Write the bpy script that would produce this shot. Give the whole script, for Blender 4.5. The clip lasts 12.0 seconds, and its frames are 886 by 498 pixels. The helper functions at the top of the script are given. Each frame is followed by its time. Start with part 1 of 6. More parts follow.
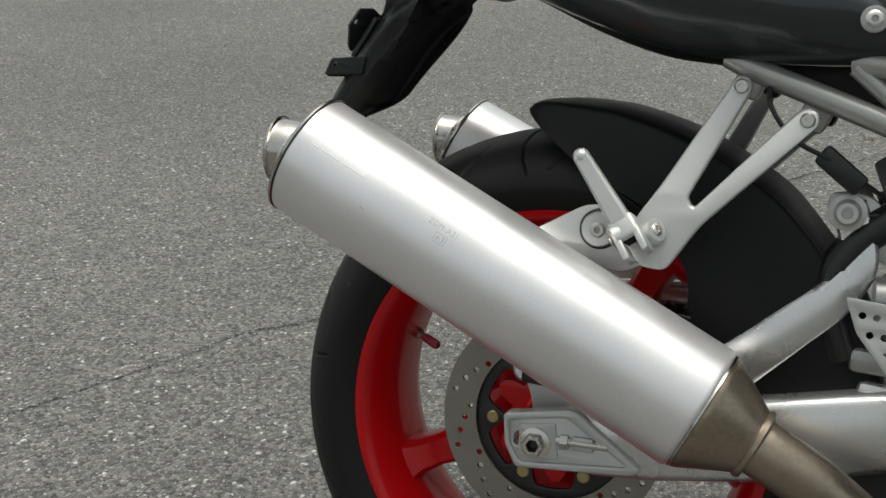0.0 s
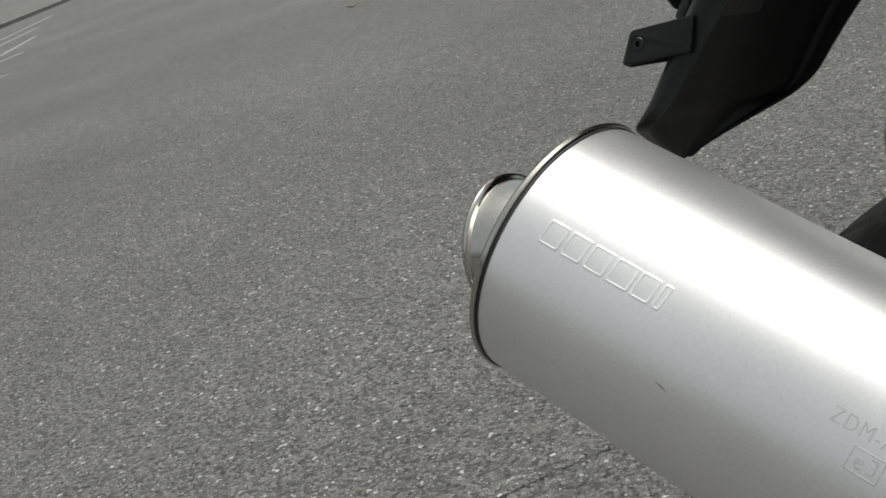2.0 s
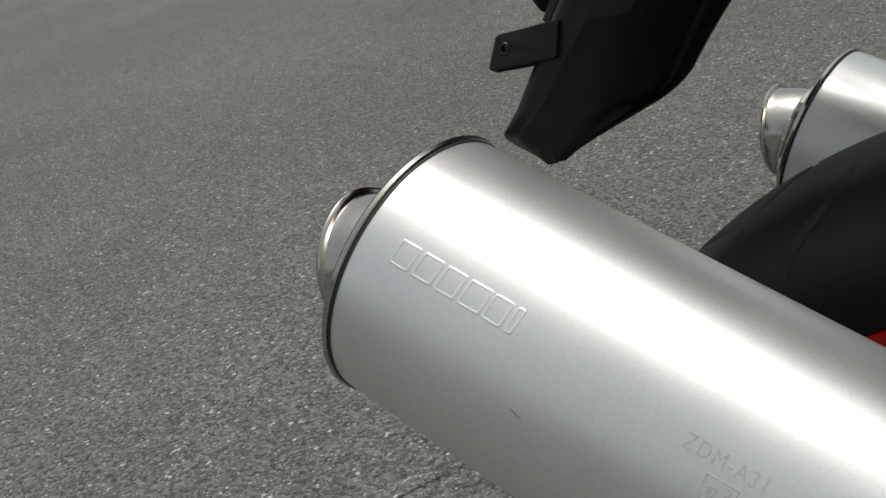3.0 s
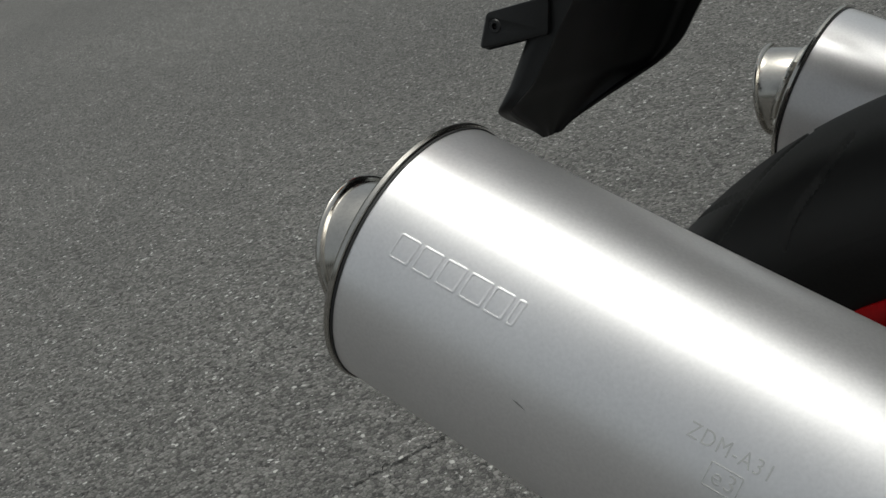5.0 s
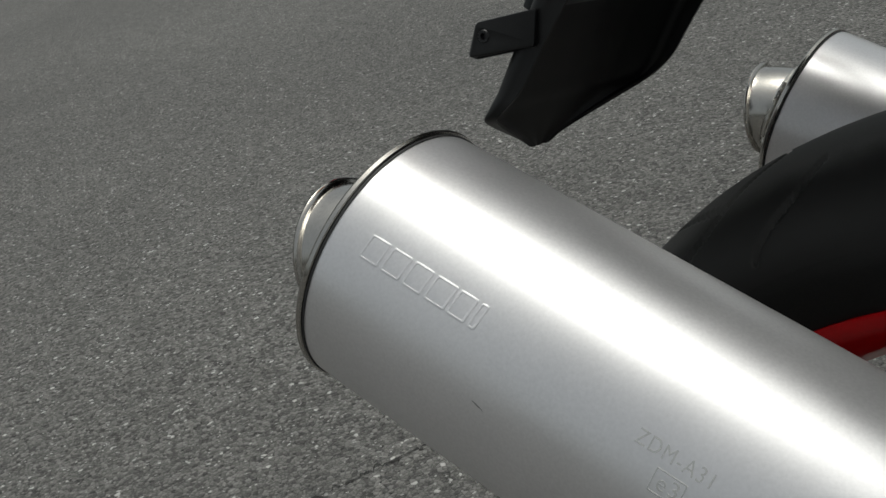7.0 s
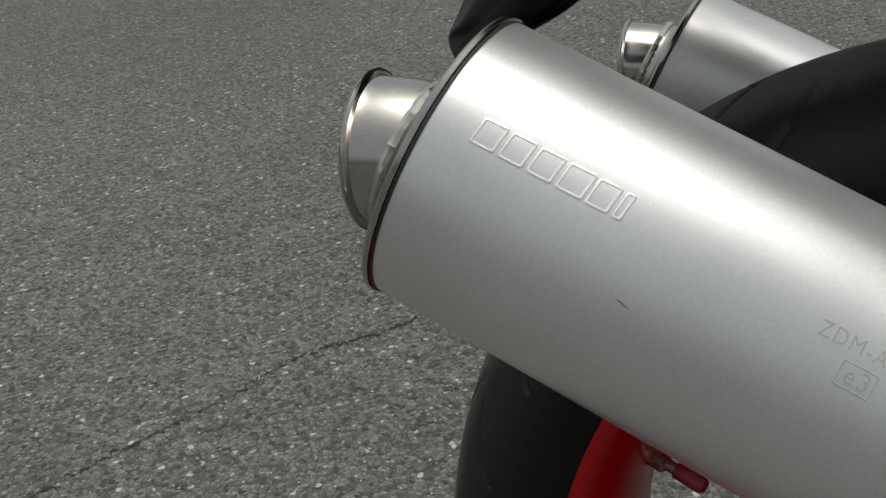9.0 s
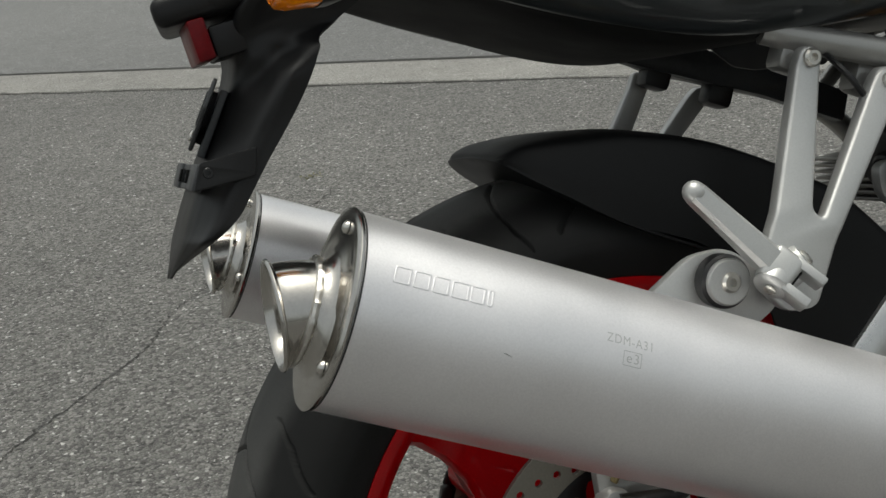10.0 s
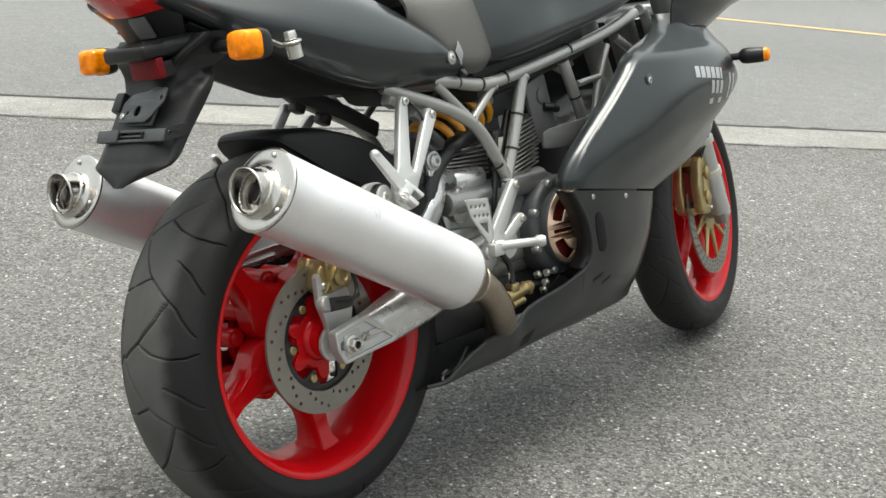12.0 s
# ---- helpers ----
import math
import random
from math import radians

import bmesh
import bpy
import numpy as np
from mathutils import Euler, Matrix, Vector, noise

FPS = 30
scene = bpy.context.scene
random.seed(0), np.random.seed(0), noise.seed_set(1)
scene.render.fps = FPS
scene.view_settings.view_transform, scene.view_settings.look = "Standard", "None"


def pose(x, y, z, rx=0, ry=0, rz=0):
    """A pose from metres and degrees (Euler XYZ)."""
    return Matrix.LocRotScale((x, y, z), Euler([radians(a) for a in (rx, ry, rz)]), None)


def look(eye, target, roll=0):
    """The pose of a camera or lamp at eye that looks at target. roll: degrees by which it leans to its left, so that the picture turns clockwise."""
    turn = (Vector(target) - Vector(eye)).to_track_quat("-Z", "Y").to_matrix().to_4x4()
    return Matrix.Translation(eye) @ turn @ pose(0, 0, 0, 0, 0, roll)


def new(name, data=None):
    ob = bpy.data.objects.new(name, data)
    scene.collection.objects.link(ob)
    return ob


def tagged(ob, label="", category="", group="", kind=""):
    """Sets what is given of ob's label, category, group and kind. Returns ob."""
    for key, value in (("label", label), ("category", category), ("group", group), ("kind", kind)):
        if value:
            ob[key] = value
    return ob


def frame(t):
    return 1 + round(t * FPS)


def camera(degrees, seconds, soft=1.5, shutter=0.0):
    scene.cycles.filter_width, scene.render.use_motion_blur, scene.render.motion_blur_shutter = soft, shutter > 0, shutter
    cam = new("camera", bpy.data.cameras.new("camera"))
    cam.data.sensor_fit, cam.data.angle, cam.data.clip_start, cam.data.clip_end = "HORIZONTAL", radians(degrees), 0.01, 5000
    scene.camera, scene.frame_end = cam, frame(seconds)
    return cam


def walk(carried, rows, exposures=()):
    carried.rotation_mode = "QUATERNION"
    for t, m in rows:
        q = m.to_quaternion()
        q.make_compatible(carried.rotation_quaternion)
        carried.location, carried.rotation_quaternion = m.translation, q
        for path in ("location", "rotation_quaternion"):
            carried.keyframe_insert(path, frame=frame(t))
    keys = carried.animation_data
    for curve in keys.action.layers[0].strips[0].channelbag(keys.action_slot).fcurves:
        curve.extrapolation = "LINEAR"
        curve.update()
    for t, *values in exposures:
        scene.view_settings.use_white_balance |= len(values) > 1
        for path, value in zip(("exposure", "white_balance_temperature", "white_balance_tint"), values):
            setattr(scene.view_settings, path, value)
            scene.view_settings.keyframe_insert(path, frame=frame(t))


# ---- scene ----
# ---- camera and its walk ----
cam = camera(40.57, 12.0)
ROWS = [
    (0.0, 0.3089, -1.1287, 0.9484, 70.02, 1.25, 20.60),
    (0.5, 0.2142, -0.9081, 0.9026, 70.18, 2.61, 21.24),
    (1.0, 0.1447, -0.6658, 0.8410, 72.47, 10.18, 30.42),
    (1.5, 0.0912, -0.5402, 0.8117, 72.32, 12.38, 33.88),
    (2.0, 0.1138, -0.5011, 0.8107, 72.22, 15.61, 41.31),
    (2.5, 0.1400, -0.4764, 0.8103, 72.00, 13.26, 41.08),
    (2.7, 0.1205, -0.4667, 0.8075, 71.04, 14.32, 37.50),
    (4.3, 0.1133, -0.4660, 0.8297, 68.91, 17.96, 36.86),
    (4.5, 0.1203, -0.4612, 0.8208, 68.58, 16.73, 37.17),
    (5.0, 0.1167, -0.4601, 0.8254, 67.77, 17.01, 35.78),
    (5.5, 0.1224, -0.4495, 0.8217, 67.67, 15.68, 36.23),
    (6.0, 0.1289, -0.4554, 0.8243, 68.39, 15.44, 37.11),
    (6.5, 0.1327, -0.4549, 0.8229, 68.45, 14.64, 37.20),
    (7.0, 0.1387, -0.4597, 0.8250, 68.40, 15.07, 37.26),
    (7.2, 0.1398, -0.4574, 0.8279, 68.34, 14.81, 37.13),
    (8.8, 0.0101, -0.4826, 0.7950, 66.35, 8.37, 24.29),
    (9.0, -0.0484, -0.5277, 0.8022, 65.42, 6.71, 20.54),
    (9.5, -0.1750, -0.6172, 0.8599, 67.90, 5.50, 1.36),
    (10.0, -0.3476, -0.7638, 0.8907, 70.95, 6.61, -18.65),
    (10.5, -0.5564, -0.9230, 0.9515, 71.98, -1.67, -27.26),
    (11.0, -0.8445, -1.0376, 0.9933, 72.87, -1.19, -40.87),
    (11.5, -1.0822, -1.1904, 0.9990, 72.45, -0.76, -48.22),
    (12.0, -1.3441, -1.2902, 1.0532, 73.13, -4.01, -50.90),
]
EXPOSURES = [(t, e, k, 2) for t, e, k in ((0.0, -0.06, 6710), (2.5, -0.42, 6660), (5.5, -0.88, 6530), (7.2, -0.88, 6560), (9.0, -0.72, 6640), (9.5, -0.54, 6680), (10.5, -0.03, 6750), (11.0, 0.27, 6750), (12.0, 0.86, 6750))]
walk(cam, [(t, pose(x, y, z, rx, ry, rz)) for t, x, y, z, rx, ry, rz in ROWS], EXPOSURES)

# ---- light: a bright overcast sky ----
SUN_EL, SUN_AZ = 84.0, 80.0
world = bpy.data.worlds.new("world")
scene.world = world
world.use_nodes = True
wn = world.node_tree.nodes
sky = wn.new("ShaderNodeTexSky")
sky.sky_type, sky.sun_disc = "NISHITA", False
sky.sun_elevation, sky.sun_rotation = radians(SUN_EL), radians(90 - SUN_AZ)
sky.air_density, sky.dust_density, sky.ozone_density = 1.0, 6.0, 0.6
wn["Background"].inputs["Strength"].default_value = 0.186
cloud = wn.new("ShaderNodeHueSaturation")  # cloud cover takes most of the blue out
cloud.inputs["Saturation"].default_value = 0.3
world.node_tree.links.new(sky.outputs[0], cloud.inputs["Color"])
world.node_tree.links.new(cloud.outputs[0], wn["Background"].inputs["Color"])
sun_data = bpy.data.lights.new("sun", "SUN")
sun_data.energy, sun_data.angle, sun_data.color = 1.02, radians(28), (1.0, 0.976, 0.982)
sun = new("sun", sun_data)
sun.matrix_world = look((0, 0, 20), (-20 * math.cos(radians(SUN_AZ)) / math.tan(radians(SUN_EL)), -20 * math.sin(radians(SUN_AZ)) / math.tan(radians(SUN_EL)), 0))


# ---- materials ----
def node_material(name, color, rough=0.5, metal=0.0, vary=0.15, grain=300.0, blotch=6.0, bump=0.05, depth=0.0004, coat=0.0, rough_vary=0.08, specular=0.5):
    """A painted, cast, moulded or metal surface with fine grain, larger blotches and slight relief."""
    m = bpy.data.materials.new(name)
    m.use_nodes = True
    n, l = m.node_tree.nodes, m.node_tree.links
    b = n["Principled BSDF"]
    co = n.new("ShaderNodeTexCoord")
    fine = n.new("ShaderNodeTexNoise")
    fine.inputs["Scale"].default_value, fine.inputs["Detail"].default_value = grain, 3.0
    big = n.new("ShaderNodeTexNoise")
    big.inputs["Scale"].default_value, big.inputs["Detail"].default_value = blotch, 4.0
    for tex in (fine, big):
        l.new(co.outputs["Object"], tex.inputs["Vector"])
    mix = n.new("ShaderNodeMath")
    mix.operation = "ADD"
    l.new(fine.outputs["Fac"], mix.inputs[0])
    l.new(big.outputs["Fac"], mix.inputs[1])
    ramp = n.new("ShaderNodeMapRange")
    ramp.inputs["From Min"].default_value, ramp.inputs["From Max"].default_value = 0.6, 1.4
    ramp.inputs["To Min"].default_value, ramp.inputs["To Max"].default_value = 1 - vary, 1 + vary
    l.new(mix.outputs[0], ramp.inputs["Value"])
    tint = n.new("ShaderNodeVectorMath")
    tint.operation = "SCALE"
    tint.inputs[0].default_value = color
    l.new(ramp.outputs[0], tint.inputs["Scale"])
    l.new(tint.outputs[0], b.inputs["Base Color"])
    rr = n.new("ShaderNodeMapRange")
    rr.inputs["From Min"].default_value, rr.inputs["From Max"].default_value = 0.3, 0.7
    rr.inputs["To Min"].default_value, rr.inputs["To Max"].default_value = max(0.02, rough - rough_vary), min(1, rough + rough_vary)
    l.new(big.outputs["Fac"], rr.inputs["Value"])
    l.new(rr.outputs[0], b.inputs["Roughness"])
    b.inputs["Metallic"].default_value = metal
    b.inputs["Specular IOR Level"].default_value = specular
    b.inputs["Coat Weight"].default_value, b.inputs["Coat Roughness"].default_value = coat, 0.09
    if bump > 0:
        bp = n.new("ShaderNodeBump")
        bp.inputs["Strength"].default_value, bp.inputs["Distance"].default_value = bump, depth
        l.new(fine.outputs["Fac"], bp.inputs["Height"])
        l.new(bp.outputs[0], b.inputs["Normal"])
    return m


def asphalt_material(name, dark, light, speck, size, bump, blotch=0.5):
    """Asphalt: close-packed stones in binder, pale chips here and there, stains and worn patches."""
    m = bpy.data.materials.new(name)
    m.use_nodes = True
    n, l = m.node_tree.nodes, m.node_tree.links
    b = n["Principled BSDF"]
    co = n.new("ShaderNodeTexCoord")

    def voronoi(scale, feature="F1"):
        v = n.new("ShaderNodeTexVoronoi")
        v.feature = feature
        v.inputs["Scale"].default_value = scale
        l.new(co.outputs["Object"], v.inputs["Vector"])
        return v

    def span(src, a, c, lo, hi):
        r = n.new("ShaderNodeMapRange")
        for key, value in (("From Min", a), ("From Max", c), ("To Min", lo), ("To Max", hi)):
            r.inputs[key].default_value = value
        l.new(src, r.inputs["Value"])
        return r.outputs[0]

    def blend(fac, a, c, kind="MIX"):
        x = n.new("ShaderNodeMix")
        x.data_type, x.blend_type = "RGBA", kind
        for src, key in ((fac, 0), (a, 6), (c, 7)):
            if isinstance(src, (float, tuple)):
                x.inputs[key].default_value = src
            else:
                l.new(src, x.inputs[key])
        return x.outputs[2]

    stones, fine = voronoi(1 / size), voronoi(2.3 / size)
    edge = voronoi(1 / size, "DISTANCE_TO_EDGE")
    tone = n.new("ShaderNodeSeparateColor")
    l.new(stones.outputs["Color"], tone.inputs[0])
    tone2 = n.new("ShaderNodeSeparateColor")
    l.new(fine.outputs["Color"], tone2.inputs[0])
    noise_big = n.new("ShaderNodeTexNoise")
    noise_big.inputs["Scale"].default_value, noise_big.inputs["Detail"].default_value = blotch, 6.0
    l.new(co.outputs["Object"], noise_big.inputs["Vector"])
    noise_mid = n.new("ShaderNodeTexNoise")
    noise_mid.inputs["Scale"].default_value, noise_mid.inputs["Detail"].default_value = 9.0, 5.0
    l.new(co.outputs["Object"], noise_mid.inputs["Vector"])
    col = blend(tone.outputs[0], (*dark, 1), (*light, 1))
    col = blend(span(tone2.outputs[1], 0.55, 1.0, 0.0, 0.5), col, (*light, 1))
    chip = span(tone.outputs[1], 0.980, 0.988, 0.0, 1.0)
    chip2 = span(tone2.outputs[2], 0.984, 0.990, 0.0, 0.9)
    col = blend(chip2, col, (*speck, 1))
    col = blend(chip, col, (*speck, 1))
    gap = span(edge.outputs["Distance"], 0.0, 0.14, 0.42, 1.0)
    shade = n.new("ShaderNodeMath")
    shade.operation = "MULTIPLY"
    l.new(gap, shade.inputs[0])
    l.new(span(noise_big.outputs["Fac"], 0.3, 0.7, 0.82, 1.18), shade.inputs[1])
    shade2 = n.new("ShaderNodeMath")
    shade2.operation = "MULTIPLY"
    l.new(shade.outputs[0], shade2.inputs[0])
    l.new(span(noise_mid.outputs["Fac"], 0.3, 0.7, 0.9, 1.1), shade2.inputs[1])
    final = n.new("ShaderNodeVectorMath")
    final.operation = "SCALE"
    l.new(col, final.inputs[0])
    l.new(shade2.outputs[0], final.inputs["Scale"])
    l.new(final.outputs[0], b.inputs["Base Color"])
    l.new(span(tone.outputs[2], 0.0, 1.0, 0.55, 0.85), b.inputs["Roughness"])
    height = n.new("ShaderNodeMath")
    height.operation = "MULTIPLY_ADD"
    l.new(span(edge.outputs["Distance"], 0.0, 0.35, 0.0, 1.0), height.inputs[0])
    l.new(span(tone.outputs[0], 0.0, 1.0, 0.4, 1.0), height.inputs[1])
    l.new(span(tone2.outputs[0], 0.0, 1.0, 0.0, 0.35), height.inputs[2])
    bp = n.new("ShaderNodeBump")
    bp.inputs["Strength"].default_value, bp.inputs["Distance"].default_value = bump, size * 0.35
    l.new(height.outputs[0], bp.inputs["Height"])
    l.new(bp.outputs[0], b.inputs["Normal"])
    return m


ASPHALT = asphalt_material("asphalt", (0.030, 0.029, 0.027), (0.240, 0.233, 0.220), (0.52, 0.51, 0.49), 0.0069, 1.0)
ROAD = asphalt_material("road asphalt", (0.115, 0.115, 0.115), (0.172, 0.172, 0.168), (0.34, 0.34, 0.34), 0.008, 0.4, 0.25)
CONCRETE = asphalt_material("kerb concrete", (0.17, 0.165, 0.155), (0.30, 0.29, 0.27), (0.46, 0.45, 0.43), 0.006, 0.5, 1.5)
GRIT = asphalt_material("pale grit", (0.060, 0.058, 0.054), (0.255, 0.247, 0.23), (0.5, 0.49, 0.47), 0.0075, 0.8)
MOSS = node_material("dry moss", (0.17, 0.165, 0.09), 0.8, vary=0.4, grain=300, blotch=40, bump=0)
CRACK = node_material("crack", (0.03, 0.029, 0.027), 0.9, bump=0)
LINE = node_material("lane paint", (0.55, 0.33, 0.14), 0.7, vary=0.3, grain=60, bump=0.2)
SATIN = node_material("satin aluminium", (0.83, 0.815, 0.825), 0.39, 0.76, vary=0.08, grain=700, blotch=13, bump=0.05, depth=0.0002, rough_vary=0.06)
BRUSHED = node_material("brushed aluminium", (0.83, 0.815, 0.825), 0.40, 0.74, vary=0.08, grain=700, blotch=13, bump=0.05, depth=0.0002, rough_vary=0.06)
grain_dir = BRUSHED.node_tree.nodes.new("ShaderNodeTangent")
grain_dir.direction_type, grain_dir.uv_map = "UV_MAP", "wrap"
BRUSHED.node_tree.links.new(grain_dir.outputs[0], BRUSHED.node_tree.nodes["Principled BSDF"].inputs["Tangent"])
BRUSHED.node_tree.nodes["Principled BSDF"].inputs["Anisotropic"].default_value = 0.55
# darker tone paints in the shade of the stamped strokes
STAMP_SHADE = node_material("stamped aluminium shade", (0.47, 0.47, 0.47), 0.6, 0.0, vary=0.06, grain=900, blotch=30, bump=0.05, depth=0.0002)
STEEL = node_material("stainless steel", (0.52, 0.50, 0.47), 0.19, 1.0, vary=0.08, grain=500, blotch=25, bump=0.02, rough_vary=0.06)
PIPE_STEEL = node_material("heat-tinted steel", (0.33, 0.275, 0.215), 0.36, 1.0, vary=0.2, grain=200, blotch=14, bump=0.03, rough_vary=0.1)
BOLT = node_material("bolt zinc", (0.62, 0.60, 0.56), 0.3, 1.0, vary=0.1, grain=600, blotch=60, bump=0)
ALLOY = node_material("cast alloy", (0.54, 0.54, 0.53), 0.42, 0.62, vary=0.07, grain=700, blotch=20, bump=0.12, depth=0.0003)
ARM = node_material("polished alloy", (0.64, 0.64, 0.635), 0.3, 0.82, vary=0.06, grain=400, blotch=12, bump=0.03)
FRAME_GREY = node_material("frame paint", (0.37, 0.365, 0.35), 0.38, 0.6, vary=0.08, grain=900, blotch=15, bump=0.05, coat=0.3)
PAN = node_material("satin grey paint", (0.022, 0.0245, 0.0255), 0.38, 0.12, vary=0.25, grain=1800, blotch=9, bump=0.06, depth=0.0002, coat=0.45, specular=0.2)
PAINT = node_material("graphite paint", (0.024, 0.028, 0.030), 0.34, 0.15, vary=0.2, grain=2500, blotch=5, bump=0.0, coat=0.6, rough_vary=0.05, specular=0.2)
wave = PAINT.node_tree.nodes.new("ShaderNodeTexNoise")
wave.inputs["Scale"].default_value, wave.inputs["Detail"].default_value = 11.0, 2.0
wave_bump = PAINT.node_tree.nodes.new("ShaderNodeBump")
wave_bump.inputs["Strength"].default_value, wave_bump.inputs["Distance"].default_value = 0.6, 0.006
PAINT.node_tree.links.new(PAINT.node_tree.nodes["Texture Coordinate"].outputs["Object"], wave.inputs["Vector"])
PAINT.node_tree.links.new(wave.outputs["Fac"], wave_bump.inputs["Height"])
PAINT.node_tree.links.new(wave_bump.outputs[0], PAINT.node_tree.nodes["Principled BSDF"].inputs["Coat Normal"])
BLACK = node_material("black plastic", (0.012, 0.012, 0.0125), 0.42, vary=0.25, grain=1100, blotch=12, bump=0.18, depth=0.0003, specular=0.3)
HUGGER = node_material("worn black plastic", (0.006, 0.0062, 0.0065), 0.5, vary=0.3, grain=1000, blotch=9, bump=0.15, depth=0.0003, specular=0.22)
MATT_BLACK = node_material("matt black plastic", (0.006, 0.006, 0.006), 0.75, vary=0.2, grain=900, blotch=14, bump=0.15, depth=0.0003, specular=0.2)
GLOSS_BLACK = node_material("satin black", (0.010, 0.010, 0.011), 0.36, vary=0.2, grain=600, blotch=10, bump=0.04)
RUBBER = node_material("tyre rubber", (0.012, 0.012, 0.012), 0.5, vary=0.3, grain=900, blotch=9, bump=0.2, depth=0.0003, specular=0.18)
TREAD = node_material("dusty tread rubber", (0.026, 0.026, 0.025), 0.62, vary=0.3, grain=1200, blotch=14, bump=0.25, depth=0.0003, specular=0.25)
BANDED_TREAD = node_material("banded tread rubber", (0.075, 0.074, 0.071), 0.62, vary=0.3, grain=1200, blotch=14, bump=0.25, depth=0.0003, specular=0.25)


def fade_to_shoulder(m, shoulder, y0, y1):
    """The base colour gives way to the darker shoulder colour on both sides, between y0 and y1."""
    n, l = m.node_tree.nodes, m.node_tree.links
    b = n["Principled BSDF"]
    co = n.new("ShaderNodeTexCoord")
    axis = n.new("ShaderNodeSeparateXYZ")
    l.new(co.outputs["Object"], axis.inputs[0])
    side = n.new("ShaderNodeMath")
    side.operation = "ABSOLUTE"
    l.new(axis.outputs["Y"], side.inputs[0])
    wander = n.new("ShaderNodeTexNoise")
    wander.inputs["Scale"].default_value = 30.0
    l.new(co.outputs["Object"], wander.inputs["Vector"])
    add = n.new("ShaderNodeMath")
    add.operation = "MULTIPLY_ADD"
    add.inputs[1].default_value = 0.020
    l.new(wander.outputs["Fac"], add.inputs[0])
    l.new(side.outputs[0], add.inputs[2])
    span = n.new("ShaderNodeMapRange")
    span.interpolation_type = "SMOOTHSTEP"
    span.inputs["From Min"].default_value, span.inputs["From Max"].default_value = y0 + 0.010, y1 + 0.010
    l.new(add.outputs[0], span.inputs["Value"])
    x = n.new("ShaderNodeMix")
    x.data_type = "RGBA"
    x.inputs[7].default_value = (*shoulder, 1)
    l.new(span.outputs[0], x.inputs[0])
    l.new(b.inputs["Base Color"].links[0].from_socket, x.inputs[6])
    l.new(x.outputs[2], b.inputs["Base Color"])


fade_to_shoulder(BANDED_TREAD, (0.011, 0.011, 0.0108), 0.036, 0.066)
RED = node_material("red paint", (0.45, 0.0025, 0.006), 0.4, vary=0.14, grain=500, blotch=10, bump=0.02, coat=0.5, specular=0.06)
GOLD = node_material("gold anodised", (0.42, 0.33, 0.16), 0.42, 0.85, vary=0.18, grain=400, blotch=40, bump=0.1)
BRONZE = node_material("bronze cover", (0.74, 0.53, 0.40), 0.35, 0.9, vary=0.1, grain=500, blotch=25, bump=0.05)
DARK_RED = node_material("red clutch basket", (0.14, 0.012, 0.01), 0.4, vary=0.2, grain=200, blotch=30)
BRACKET = node_material("dull dark metal", (0.062, 0.065, 0.068), 0.48, 0.3, vary=0.2, grain=500, blotch=25, bump=0.08)
DISC = node_material("brake disc steel", (0.25, 0.235, 0.205), 0.46, 0.8, vary=0.12, grain=500, blotch=30, bump=0.08)
SPRING = node_material("yellow spring", (0.76, 0.33, 0.02), 0.35, vary=0.1, grain=300, blotch=30, coat=0.4)
VINYL = node_material("seat vinyl", (0.066, 0.063, 0.060), 0.6, vary=0.08, grain=1500, blotch=8, bump=0.3, depth=0.0004)
ENGINE = node_material("engine casting", (0.32, 0.32, 0.315), 0.36, 0.75, vary=0.15, grain=500, blotch=20, bump=0.2, depth=0.0005)
ENGINE_DARK = node_material("dark engine", (0.02, 0.02, 0.02), 0.6, vary=0.3, grain=200, blotch=15, bump=0.2)
COVER = node_material("cover plastic", (0.11, 0.11, 0.107), 0.5, vary=0.12, grain=600, blotch=18, bump=0.1)
FIN = node_material("cylinder fin", (0.34, 0.33, 0.31), 0.4, 0.8, vary=0.12, grain=300, blotch=30)
AMBER = node_material("amber lens", (0.92, 0.25, 0.0), 0.22, vary=0.35, grain=70, blotch=35, bump=0.25, depth=0.0008, coat=0.1, specular=0.25)
RED_LENS = node_material("red lens", (0.13, 0.002, 0.005), 0.35, vary=0.35, grain=150, blotch=30, coat=0.05, specular=0.2)
# black laid on slots and gaps in place of the shade inside them
OPENING_SHADE = node_material("painted opening shade", (0.004, 0.004, 0.004), 0.9, bump=0)
BAY = node_material("bay paint", (0.34, 0.34, 0.33), 0.7, vary=0.25, grain=40, bump=0.1)
LEAF = node_material("dead leaf", (0.30, 0.24, 0.14), 0.7, vary=0.3, grain=200, bump=0.1)
TAIL_RED = node_material("tail light red", (0.50, 0.008, 0.010), 0.2, vary=0.15, grain=150, blotch=40, coat=0.5)
CAP = node_material("valve cap", (0.30, 0.02, 0.04), 0.4)
INNER = node_material("inner panel plastic", (0.07, 0.07, 0.068), 0.5, vary=0.1, grain=700, blotch=9, bump=0.1)
PALE = node_material("pale plastic", (0.55, 0.52, 0.46), 0.5, vary=0.1, grain=300, blotch=30)
DECAL = node_material("silver decal", (0.48, 0.49, 0.50), 0.4, 0.3, vary=0.08, grain=900, blotch=30)
TAPE = node_material("grey tape", (0.30, 0.31, 0.32), 0.55, vary=0.06, grain=400, blotch=20)
for lens in (AMBER, RED_LENS):
    lens.node_tree.nodes["Principled BSDF"].inputs["Subsurface Weight"].default_value = 0.1
    lens.node_tree.nodes["Principled BSDF"].inputs["Subsurface Radius"].default_value = (0.01, 0.004, 0.001)


